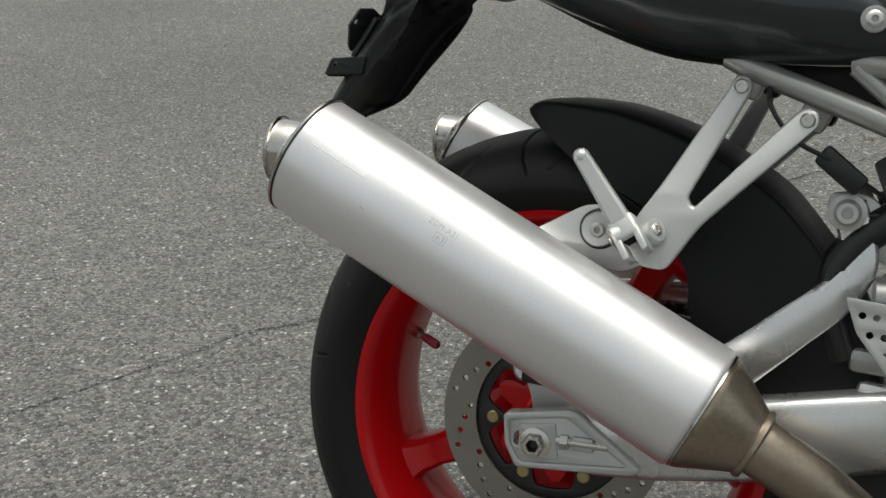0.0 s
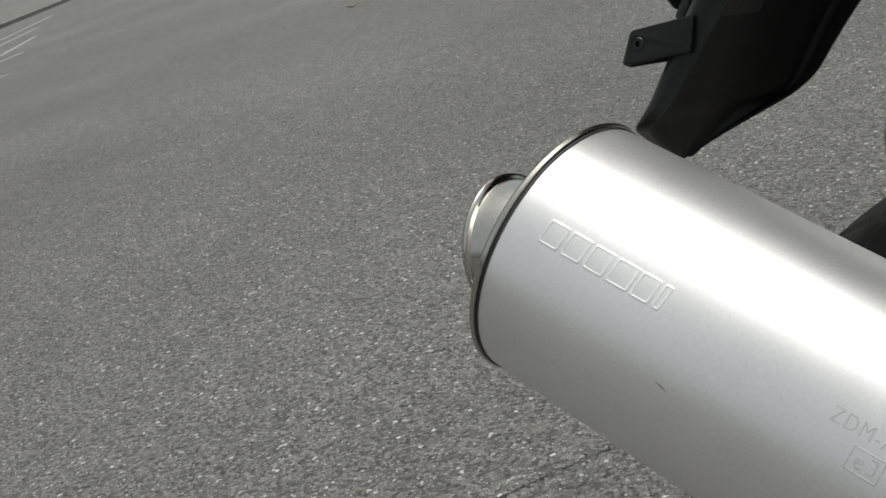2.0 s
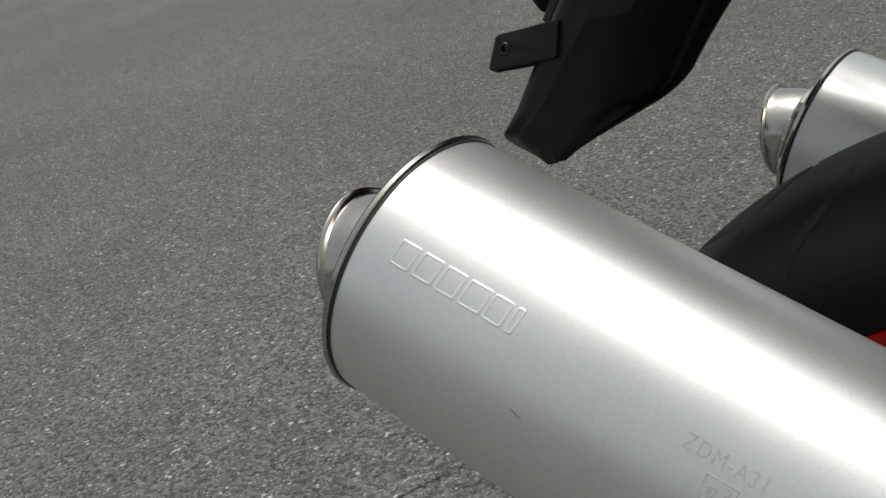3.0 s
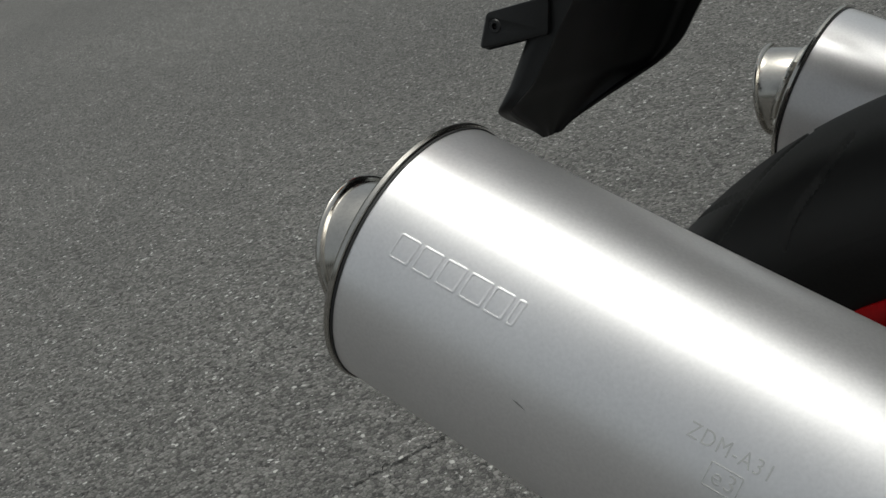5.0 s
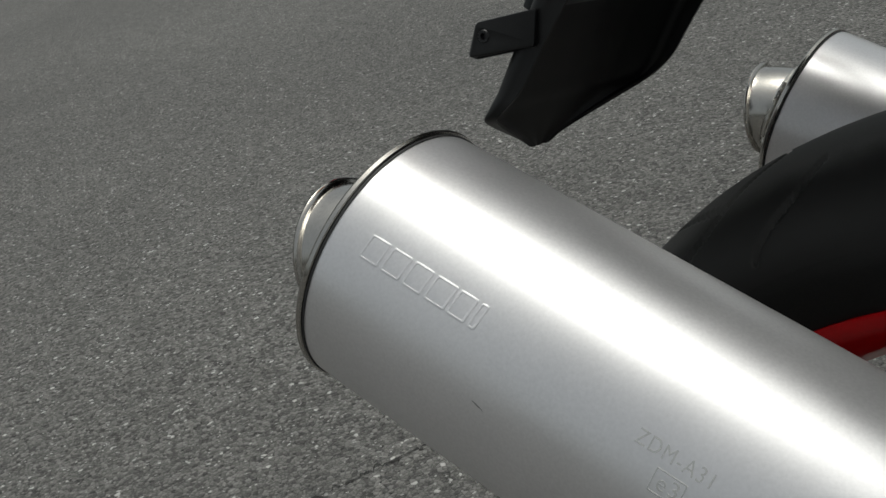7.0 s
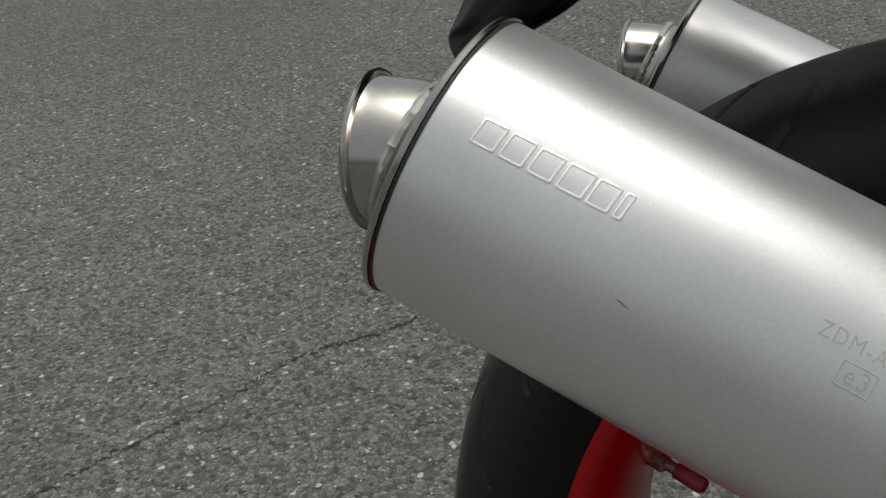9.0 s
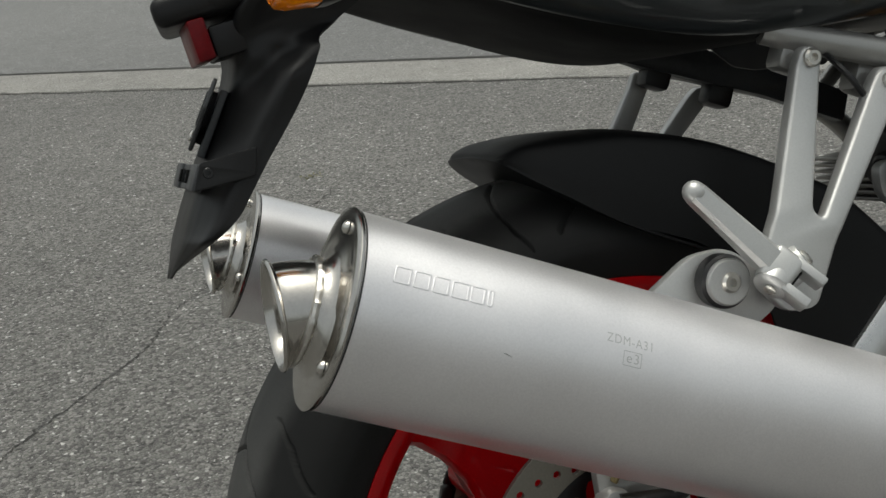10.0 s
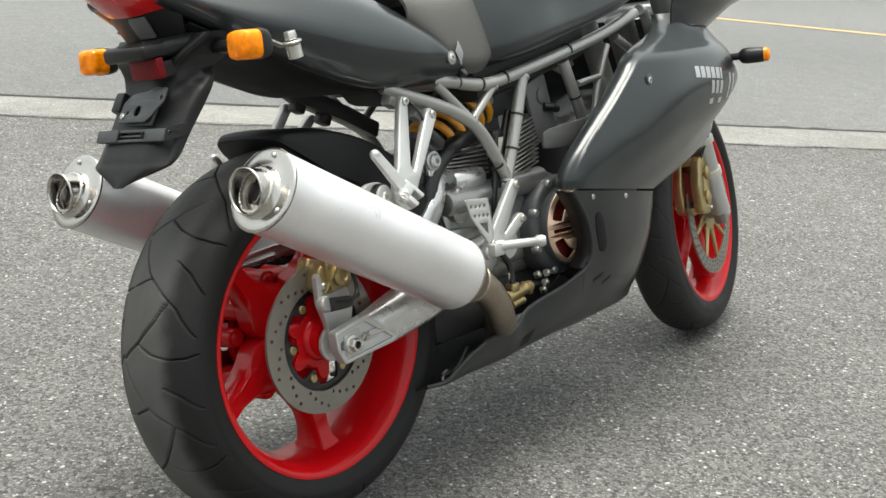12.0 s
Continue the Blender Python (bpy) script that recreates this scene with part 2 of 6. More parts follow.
# ---- building helpers ----
def finish(bm, angle=40):
    bmesh.ops.recalc_face_normals(bm, faces=bm.faces)
    lim = radians(angle)
    for f in bm.faces:
        f.smooth = True
    for e in bm.edges:
        e.smooth = len(e.link_faces) == 2 and e.calc_face_angle(0) < lim


def part(name, bm, material, parent=None, label="", angle=40):
    """Links a bmesh as one mesh object, under a thing or a part where parent is given."""
    finish(bm, angle)
    me = bpy.data.meshes.new(name)
    bm.to_mesh(me)
    bm.free()
    me.materials.append(material)
    ob = new(name, me)
    if parent:
        ob.parent = parent
    return tagged(ob, label)


def join(*bms):
    out = bmesh.new()
    for b in bms:
        me = bpy.data.meshes.new("tmp")
        b.to_mesh(me)
        out.from_mesh(me)
        bpy.data.meshes.remove(me)
        b.free()
    return out


def basis(p0, p1):
    d = (Vector(p1) - Vector(p0)).normalized()
    u = d.cross(Vector((0, 0, 1)))
    u = d.cross(Vector((1, 0, 0))) if u.length < 1e-3 else u
    u.normalize()
    return d, u, d.cross(u)


def lathe(profile, p0, direction, n=48, closed=False):
    """Turns (along, radius) pairs round an axis from p0."""
    d, u, v = basis(p0, Vector(p0) + Vector(direction))
    bm = bmesh.new()
    rings = []
    for a, r in profile:
        c = Vector(p0) + d * a
        rings.append([bm.verts.new(c + (u * math.cos(2 * math.pi * i / n) + v * math.sin(2 * math.pi * i / n)) * max(r, 1e-4)) for i in range(n)])
    pairs = list(zip(rings, rings[1:])) + ([(rings[-1], rings[0])] if closed else [])
    for a, b in pairs:
        for i in range(n):
            bm.faces.new((a[i], a[(i + 1) % n], b[(i + 1) % n], b[i]))
    if not closed:
        bm.faces.new(rings[0])
        bm.faces.new(rings[-1][::-1])
    return bm


def cyl(p0, p1, r0, r1=None, n=24, edge=0.0):
    r1 = r0 if r1 is None else r1
    h = (Vector(p1) - Vector(p0)).length
    prof = [(0, r0), (h, r1)] if not edge else [(0, r0 - edge), (edge, r0), (h - edge, r1), (h, r1 - edge)]
    return lathe(prof, p0, Vector(p1) - Vector(p0), n)


def spline(pts, n):
    """n points a span along a smooth curve through pts."""
    p = [Vector(q) for q in pts]
    p = [p[0] * 2 - p[1]] + p + [p[-1] * 2 - p[-2]]
    out = []
    for i in range(1, len(p) - 2):
        for k in range(n):
            t = k / n
            a, b, c, e = p[i - 1:i + 3]
            out.append(0.5 * (2 * b + (c - a) * t + (2 * a - 5 * b + 4 * c - e) * t * t + (3 * b - a - 3 * c + e) * t ** 3))
    return out + [p[-2]]


def tube(pts, r, n=14, steps=6, straight=False):
    """A bar of round section along pts; r is one radius or one for each end."""
    path = [Vector(q) for q in pts] if straight else spline(pts, steps)
    r0, r1 = r if isinstance(r, tuple) else (r, r)
    bm = bmesh.new()
    rings, up = [], None
    for i, c in enumerate(path):
        d = (path[min(i + 1, len(path) - 1)] - path[max(i - 1, 0)]).normalized()
        if up is None:
            up = d.orthogonal().normalized()
        up = (up - d * up.dot(d)).normalized()
        w = d.cross(up)
        rad = r0 + (r1 - r0) * i / (len(path) - 1)
        rings.append([bm.verts.new(c + (up * math.cos(2 * math.pi * k / n) + w * math.sin(2 * math.pi * k / n)) * rad) for k in range(n)])
    for a, b in zip(rings, rings[1:]):
        for k in range(n):
            bm.faces.new((a[k], a[(k + 1) % n], b[(k + 1) % n], b[k]))
    bm.faces.new(rings[0])
    bm.faces.new(rings[-1][::-1])
    return bm


def box(size, m=None, edge=0.003, seg=2):
    bm = bmesh.new()
    bmesh.ops.create_cube(bm, size=1)
    bmesh.ops.scale(bm, vec=size, verts=bm.verts)
    if edge:
        bmesh.ops.bevel(bm, geom=bm.edges[:], offset=edge, segments=seg, affect="EDGES", profile=0.5)
    if m:
        bm.transform(m)
    return bm


def rounded(pts, r=0.004, n=4):
    """The outline pts with its corners rounded."""
    out = []
    for i, p in enumerate(pts):
        p, a, b = Vector(p), Vector(pts[i - 1]), Vector(pts[(i + 1) % len(pts)])
        ra = min(r, (a - p).length * 0.45, (b - p).length * 0.45)
        s, e = p + (a - p).normalized() * ra, p + (b - p).normalized() * ra
        out += [((1 - t) ** 2 * s + 2 * t * (1 - t) * p + t * t * e)[:2] for t in [k / n for k in range(n + 1)]]
    return out


def ring_pts(cx, cy, r, n=20):
    return [(cx + r * math.cos(2 * math.pi * k / n), cy + r * math.sin(2 * math.pi * k / n)) for k in range(n)]


def plate(outline, holes=(), thick=0.006, edge=0.0008):
    """A flat plate in the xy plane, centred on it, with its holes cut through."""
    cu = bpy.data.curves.new("tmp", "CURVE")
    cu.dimensions, cu.fill_mode = "2D", "BOTH"
    cu.extrude, cu.bevel_depth, cu.bevel_resolution, cu.offset = max(thick / 2 - edge, 1e-5), edge, 1, -edge
    for pts in (outline, *holes):
        sp = cu.splines.new("POLY")
        sp.points.add(len(pts) - 1)
        for q, (x, y) in zip(sp.points, pts):
            q.co = (x, y, 0, 1)
        sp.use_cyclic_u = True
    ob = bpy.data.objects.new("tmp", cu)
    scene.collection.objects.link(ob)
    me = bpy.data.meshes.new_from_object(ob.evaluated_get(bpy.context.evaluated_depsgraph_get()))
    bm = bmesh.new()
    bm.from_mesh(me)
    bmesh.ops.remove_doubles(bm, verts=bm.verts, dist=1e-6)
    bpy.data.objects.remove(ob)
    bpy.data.curves.remove(cu)
    bpy.data.meshes.remove(me)
    return bm


def side_plate(outline, y, holes=(), thick=0.006, edge=0.0008):
    """A plate standing along the bike: outline in (x, z), at that y."""
    bm = plate(outline, holes, thick, edge)
    bm.transform(Matrix(((1, 0, 0, 0), (0, 0, -1, y), (0, 1, 0, 0), (0, 0, 0, 1))))
    return bm


def patch(rows, nu=6, nv=6, thick=0.003, mirror=False):
    """A smooth sheet of that thickness through rows of points; with mirror, its twin across y = 0 as well."""
    cols = [spline(r, nu) for r in rows]
    grid = [spline([c[j] for c in cols], nv) for j in range(len(cols[0]))]
    bm = bmesh.new()
    for s in (1, -1) if mirror else (1,):
        v = [[bm.verts.new((p.x, p.y * s, p.z)) for p in line] for line in grid]
        faces = []
        for a, b in zip(v, v[1:]):
            for k in range(len(a) - 1):
                f = (a[k], a[k + 1], b[k + 1], b[k])
                faces.append(bm.faces.new(f if s > 0 else f[::-1]))
    bmesh.ops.remove_doubles(bm, verts=bm.verts, dist=1e-5)
    bmesh.ops.recalc_face_normals(bm, faces=bm.faces)
    if thick:
        bmesh.ops.solidify(bm, geom=bm.faces[:], thickness=thick)
    return bm


def loft(rings, cap=True):
    bm = bmesh.new()
    v = [[bm.verts.new(p) for p in r] for r in rings]
    n = len(v[0])
    for a, b in zip(v, v[1:]):
        for k in range(n):
            bm.faces.new((a[k], a[(k + 1) % n], b[(k + 1) % n], b[k]))
    if cap:
        bm.faces.new(v[0][::-1])
        bm.faces.new(v[-1])
    return bm


def flip(bm, s):
    """Mirrors across y = 0 where s is -1: things are built for the bike's right flank, at negative y."""
    if s < 0:
        bmesh.ops.scale(bm, vec=(1, -1, 1), verts=bm.verts)
        bmesh.ops.reverse_faces(bm, faces=bm.faces)
    return bm


def bolt(p, d, r=0.007, h=0.005, socket=True):
    """A domed screw head with a socket, at p, standing out along d."""
    prof = [(0, r), (h * 0.6, r), (h, r * 0.75)] + ([(h, r * 0.42), (h * 0.3, r * 0.40)] if socket else [])
    return lathe(prof, p, d, 16)


# ---- ground, kerb, road ----
KERB_X, KERB_Y, KERB_SLOPE = 0.8, 4.366, -0.913
kd = Vector((1, KERB_SLOPE, 0)).normalized()
kn = Vector((-kd.y, kd.x, 0))
k0 = Vector((KERB_X, KERB_Y, 0))
kerb_m = Matrix.Translation(k0) @ Matrix((kd, kn, Vector((0, 0, 1)))).transposed().to_4x4()
STRIP = 0.420


def sheet(name, x0, x1, y0, y1, z, material, label, nx=1, ny=1, wave=0.0):
    bm = bmesh.new()
    v = [[bm.verts.new((x0 + (x1 - x0) * i / nx, y0 + (y1 - y0) * j / ny, z + wave * noise.noise(Vector((i * 0.37, j * 0.41, 3))))) for j in range(ny + 1)] for i in range(nx + 1)]
    for i in range(nx):
        for j in range(ny):
            bm.faces.new((v[i][j], v[i + 1][j], v[i + 1][j + 1], v[i][j + 1]))
    return tagged(part(name, bm, material), label, "ground", kind="structure")


ground = sheet("ground", -1500, 1500, -1500, 1500, 0, ASPHALT, "worn grey asphalt forecourt with pale stone chips")
road = sheet("road", -400, 400, 0.050, 14, 0.004, ROAD, "smooth lighter grey asphalt road beyond the kerb")
road.matrix_world = kerb_m

# kerb blocks, flush with the road, their near edges broken
rng = random.Random(4)
kerb = tagged(new("kerb"), "flat weathered concrete kerb strip along the road", "kerb", kind="structure")
kerb.matrix_world = kerb_m
x = -9.0
while x < 16:
    w = 6.0
    bm = bmesh.new()
    lo = [(x + 0.004 + (w - 0.008) * k / 100, -STRIP + 0.022 * noise.noise(Vector((x * 3 + k * 0.9, 1, 2))) + 0.010 * noise.noise(Vector((x * 7 + k * 2.3, 4, 2)))) for k in range(101)]
    hi = [(x + w - 0.004, -0.012), (x + 0.004, -0.012)]
    top = [bm.verts.new((a, b, 0.006 + rng.uniform(-0.001, 0.001))) for a, b in lo + hi]
    low = [bm.verts.new((a, b + (-0.012 if k < 101 else 0.0), -0.01)) for k, (a, b) in enumerate(lo + hi)]
    bm.faces.new(top)
    for k in range(len(top)):
        bm.faces.new((top[k], low[k], low[(k + 1) % len(top)], top[(k + 1) % len(top)]))
    part("kerb_block", bm, CONCRETE, kerb, angle=30)
    x += w


def ragged_strip(x0, x1, y, half, z, seed, sway=0.02, n=700):
    """A thin strip along the kerb whose edges wander."""
    bm = bmesh.new()
    prev = None
    for k in range(n):
        xx = x0 + (x1 - x0) * k / (n - 1)
        yy = y + sway * noise.noise(Vector((xx * 3.1, seed, 1))) + 0.4 * sway * noise.noise(Vector((xx * 21, seed, 1)))
        ww = half * (0.35 + 1.3 * abs(noise.noise(Vector((xx * 5, seed, 3)))))
        cur = (bm.verts.new((xx, yy - ww, z)), bm.verts.new((xx, yy + ww, z)))
        if prev:
            bm.faces.new((prev[0], cur[0], cur[1], prev[1]))
        prev = cur
    return bm


part("kerb_seam", ragged_strip(-9, 16, -STRIP - 0.012, 0.010, 0.0025, 8), CRACK, kerb)
part("kerb_joint", ragged_strip(-9, 16, 0.020, 0.040, 0.0050, 5, 0.008), CRACK, kerb, "dark open joint between kerb and road")
# worn lane line on the road
bm = bmesh.new()
a, b = Vector((9.63, 3.82, 0.008)), Vector((10.09, 2.56, 0.008))
side = (b - a).cross(Vector((0, 0, 1))).normalized() * 0.075
path = [a + (b - a) * k / 4 for k in range(-8, 13)]
vv = [(bm.verts.new(p - side), bm.verts.new(p + side)) for p in path]
for p, q in zip(vv, vv[1:]):
    bm.faces.new((p[0], q[0], q[1], p[1]))
tagged(part("lane_line", bm, LINE), "faded orange lane line painted on the road", "road marking", kind="structure")

# a fine crack that wanders through the forecourt
bm = bmesh.new()
crack_pts = spline([(-2.6, -0.9, 0), (-1.7, -0.45, 0), (-1.14, 0.20, 0), (-1.035, 0.335, 0), (-0.96, 0.477, 0), (-0.888, 0.61, 0), (-0.833, 0.735, 0), (-0.72, 0.85, 0), (-0.645, 1.06, 0), (-0.55, 1.225, 0), (-0.32, 1.515, 0), (-0.22, 1.73, 0), (0.035, 2.04, 0), (0.35, 2.5, 0)], 40)
prev = None
for i, p in enumerate(crack_pts):
    d = (crack_pts[min(i + 1, len(crack_pts) - 1)] - crack_pts[max(i - 1, 0)]).normalized()
    s = Vector((-d.y, d.x, 0))
    p = p + s * 0.014 * noise.noise(Vector((i * 0.37, 5, 0))) + s * 0.009 * noise.noise(Vector((i * 1.7, 9, 0)))
    w = 0.0066 * max(0.14, abs(noise.noise(Vector((i * 0.45, 2, 7)))) * 1.6 - 0.05)
    cur = (bm.verts.new(p - s * w + Vector((0, 0, 0.0015))), bm.verts.new(p + s * w + Vector((0, 0, 0.0015))))
    if prev:
        bm.faces.new((prev[0], cur[0], cur[1], prev[1]))
    prev = cur
tagged(part("pavement_crack", bm, CRACK), "thin dark crack wandering through the asphalt", "crack", kind="structure")

# side cracks that run from the kerb into the forecourt
for k, (x0, y0, dx, dy) in enumerate(((-3.55, -0.56, -0.5, -0.9), (-2.2, -0.55, 0.25, -0.8), (1.9, -0.55, -0.3, -1.0))):
    bm = bmesh.new()
    prev = None
    for i in range(60):
        t = i / 59
        p = kerb_m @ Vector((x0 + dx * t + 0.05 * noise.noise(Vector((i * 0.21, k, 4))), y0 + dy * t + 0.05 * noise.noise(Vector((i * 0.19, k, 9))), 0.0018))
        w = 0.005 * (1 - t) * (0.3 + abs(noise.noise(Vector((i * 0.6, k, 1)))))
        cur = (bm.verts.new(p - kd * w), bm.verts.new(p + kd * w))
        if prev:
            bm.faces.new((prev[0], cur[0], cur[1], prev[1]))
        prev = cur
    tagged(part("pavement_crack", bm, CRACK), "thin dark crack wandering through the asphalt", "crack", kind="structure")

# a tuft of yellowed moss in the asphalt
rng = random.Random(9)
bm = bmesh.new()
for k in range(28):
    r, t = 0.034 * rng.random() ** 0.6, rng.uniform(0, 6.283)
    c = Vector((r * math.cos(t) * 1.4, r * math.sin(t), 0))
    tip = c + Vector((rng.uniform(-0.012, 0.012), rng.uniform(-0.012, 0.012), rng.uniform(0.003, 0.009)))
    w = Vector((math.cos(t * 3), math.sin(t * 3), 0)) * 0.003
    bm.faces.new([bm.verts.new(q) for q in (c - w, c + w, tip)])
moss = tagged(part("moss_tuft", bm, MOSS), "small tuft of yellow-green moss in the asphalt", "moss")
moss.location = (0.262, 2.585, 0.001)

# far side of the forecourt: a pale raised pavement and short painted bay lines
pd = Vector((-7.4, 6.7, 0)).normalized()
pn = Vector((pd.y, -pd.x, 0))
pn = pn if pn.x < 0 else -pn
p0 = Vector((-29.33, 14.82, 0))
bm = bmesh.new()
corners = [p0 - pd * 25, p0 + pd * 60, p0 + pd * 60 + pn * 7, p0 - pd * 25 + pn * 7]
hi = [bm.verts.new(c + Vector((0, 0, 0.10))) for c in corners]
lo = [bm.verts.new(c) for c in corners]
bm.faces.new(hi)
for k in range(4):
    bm.faces.new((hi[k], lo[k], lo[(k + 1) % 4], hi[(k + 1) % 4]))
tagged(part("pavement", bm, GRIT), "pale raised pavement at the far side of the forecourt", "pavement", kind="structure")
for x0, y0, x1, y1 in ((-11.90, 5.20, -12.24, 5.79), (-14.75, 6.88, -15.46, 7.79), (-16.37, 7.92, -18.95, 9.97), (-18.60, 8.70, -22.30, 11.90), (-22.06, 10.95, -27.04, 15.04)):
    a, b = Vector((x0, y0, 0.002)), Vector((x1, y1, 0.002))
    w = (b - a).cross(Vector((0, 0, 1))).normalized() * 0.05
    bm = bmesh.new()
    bm.faces.new([bm.verts.new(q) for q in (a - w, b - w * 0.7, b + w, a + w * 0.9)])
    tagged(part("bay_line", bm, BAY), "short worn white bay line on the asphalt", "road marking", kind="structure")

# a curled dead leaf
rows = []
for i in range(9):
    t = i / 8
    w = 0.022 * math.sin(math.pi * (0.04 + 0.92 * t)) ** 0.8
    rows.append([(0.09 * (t - 0.5), -w, 0.010 + 0.014 * (2 * t - 1) ** 2), (0.09 * (t - 0.5), 0, 0.002 + 0.014 * (2 * t - 1) ** 2), (0.09 * (t - 0.5), w, 0.012 + 0.014 * (2 * t - 1) ** 2)])
leaf = tagged(part("leaf", patch(rows, 3, 2, 0.0006), LEAF), "curled dry brown leaf lying on the asphalt", "leaf")
leaf.matrix_world = pose(-6.70, 5.83, 0.001, 0, 0, 70)


# ---- the motorcycle: x forward, y to its left, z up from the rear tyre's foot; it leans on its side stand ----
LEAN_DEG = 12.0
bike = tagged(new("motorcycle"), "graphite grey sports motorcycle with red wheels leaning on its stand", "motorcycle")
bike.matrix_world = pose(0, 0, 0.002, -LEAN_DEG, 0, 0)
AX = Vector((0, 0, 0.315))


# tread grooves of one pitch: half width and depth in mm, then degrees round the tyre and mm across it
GROOVES = ((2.3, 6.5, ((5.0, 32), (0.0, -6), (-5.8, -31), (-11.6, -48))),
           (1.7, 6.0, ((0.6, -7), (3.1, -29), (4.3, -55), (3.9, -78), (2.8, -88))),
           (1.6, 5.5, ((12.3, -46), (15.0, -68), (19.8, -87))),
           (1.5, 6.0, ((6.9, 30), (12.0, 14), (17.2, -6), (22.1, -36), (26.0, -61), (33.4, -86))),
           (1.7, 6.0, ((20.8, 19), (18.3, -14))),
           (1.7, 6.0, ((21.1, 29), (22.3, 55), (21.9, 78), (20.8, 88))),
           (1.6, 5.5, ((30.3, 46), (33.0, 68), (37.8, 87))),
           (1.5, 6.0, ((4.1, 36), (8.0, 61), (15.4, 86))))
TREAD_EDGE = 0.262


def tyre_mesh(half, radius, prof, periods, n, fine, relief, start):
    """A tyre with its tread grooves sunk into the rubber; prof holds (side 0..1, radius) from bead to crown. Faces of the tread skin take the second material."""
    right = spline([(-half * a, r, 0) for a, r in prof], fine)
    line = np.array([(p.x, p.y) for p in right] + [(-p.x, p.y) for p in right[-2::-1]])
    pitch = 360 / periods
    deg = (np.arange(n) * 360 / n - start)[:, None] % pitch
    across = line[None, :, 0] * 1000 * 0.091 / half
    cut = np.zeros((n, len(line)))
    arc = math.radians(1) * radius * 1000
    for wide, deep, pts in GROOVES:
        near = np.full(cut.shape, 99.0)
        for (a0, c0), (a1, c1) in zip(pts, pts[1:]):
            k = pitch / 36
            for turn in (-pitch, 0, pitch):
                u0, u1 = (a0 * k + turn) * arc, (a1 * k + turn) * arc
                d0, d1 = u1 - u0, c1 - c0
                t = np.clip(((deg * arc - u0) * d0 + (across - c0) * d1) / (d0 * d0 + d1 * d1), 0, 1)
                near = np.minimum(near, np.hypot(deg * arc - u0 - t * d0, across - c0 - t * d1))
        e = np.clip((wide * 0.85 + 0.5 - near) / 1.2, 0, 1)
        cut = np.maximum(cut, relief * deep * e * e * (3 - 2 * e))
    cut[:, line[:, 1] < TREAD_EDGE - 0.006] = 0
    th = (np.arange(n) * 2 * math.pi / n)[:, None]
    r = line[None, :, 1] - cut / 1000
    bm = bmesh.new()
    rings = [[bm.verts.new(p) for p in zip(r[i] * math.cos(th[i, 0]), line[:, 0], r[i] * math.sin(th[i, 0]))] for i in range(n)]
    m = len(line)
    for i in range(n):
        a, b = rings[i], rings[(i + 1) % n]
        for k in range(m):
            f = bm.faces.new((a[k], a[(k + 1) % m], b[(k + 1) % m], b[k]))
            if k + 1 < m and min(line[k, 1], line[k + 1, 1]) > TREAD_EDGE:
                f.material_index = 1
    return bm


def rim_mesh(half, rf, spokes, start, hub_r, hub_half, sections):
    """Cast wheel: barrel with flanges, hub and spokes."""
    k = half / 0.078
    barrel = lathe([(-0.078 * k, rf), (-0.083 * k, rf - 0.001), (-0.083 * k, rf - 0.007), (-0.078 * k, rf - 0.013), (-0.064 * k, rf - 0.022), (-0.03 * k, rf - 0.032),
                    (0.03 * k, rf - 0.032), (0.064 * k, rf - 0.022), (0.078 * k, rf - 0.013), (0.083 * k, rf - 0.007), (0.083 * k, rf - 0.001), (0.078 * k, rf),
                    (0.066 * k, rf - 0.010), (0.03 * k, rf - 0.022), (-0.03 * k, rf - 0.022), (-0.066 * k, rf - 0.010)], (0, 0, 0), (0, 1, 0), 96, True)
    hub = lathe([(-hub_half, hub_r * 0.7), (-hub_half, hub_r - 0.004), (-hub_half + 0.004, hub_r), (hub_half - 0.004, hub_r), (hub_half, hub_r - 0.004), (hub_half, hub_r * 0.7)], (0, 0, 0), (0, 1, 0), 48)
    spoke_bms = []
    for i in range(spokes):
        rings = []
        for r, hw, ht in sections:
            c = 0.28
            sec = [(-hw * (1 - c), -ht), (hw * (1 - c), -ht), (hw, -ht * (1 - c)), (hw, ht * (1 - c)), (hw * (1 - c), ht), (-hw * (1 - c), ht), (-hw, ht * (1 - c)), (-hw, -ht * (1 - c))]
            rings.append([Vector((r, b, a)) for a, b in sec])
        sp = loft(rings)
        sp.transform(Matrix.Rotation(-radians(start + 360 / spokes * i), 4, "Y"))
        spoke_bms.append(sp)
    return barrel, hub, spoke_bms


def disc_mesh(ro, ri, rows, thick, lobes=0):
    holes = []
    for r, n, off, hr in rows:
        holes += [ring_pts(r * math.cos(2 * math.pi * (k + off) / n), r * math.sin(2 * math.pi * (k + off) / n), hr, 8) for k in range(n)]
    return plate(ring_pts(0, 0, ro, 96), [ring_pts(0, 0, ri, 72)] + holes, thick, 0.0004)


UPRIGHT = Matrix(((1, 0, 0, 0), (0, 0, -1, 0), (0, 1, 0, 0), (0, 0, 0, 1)))


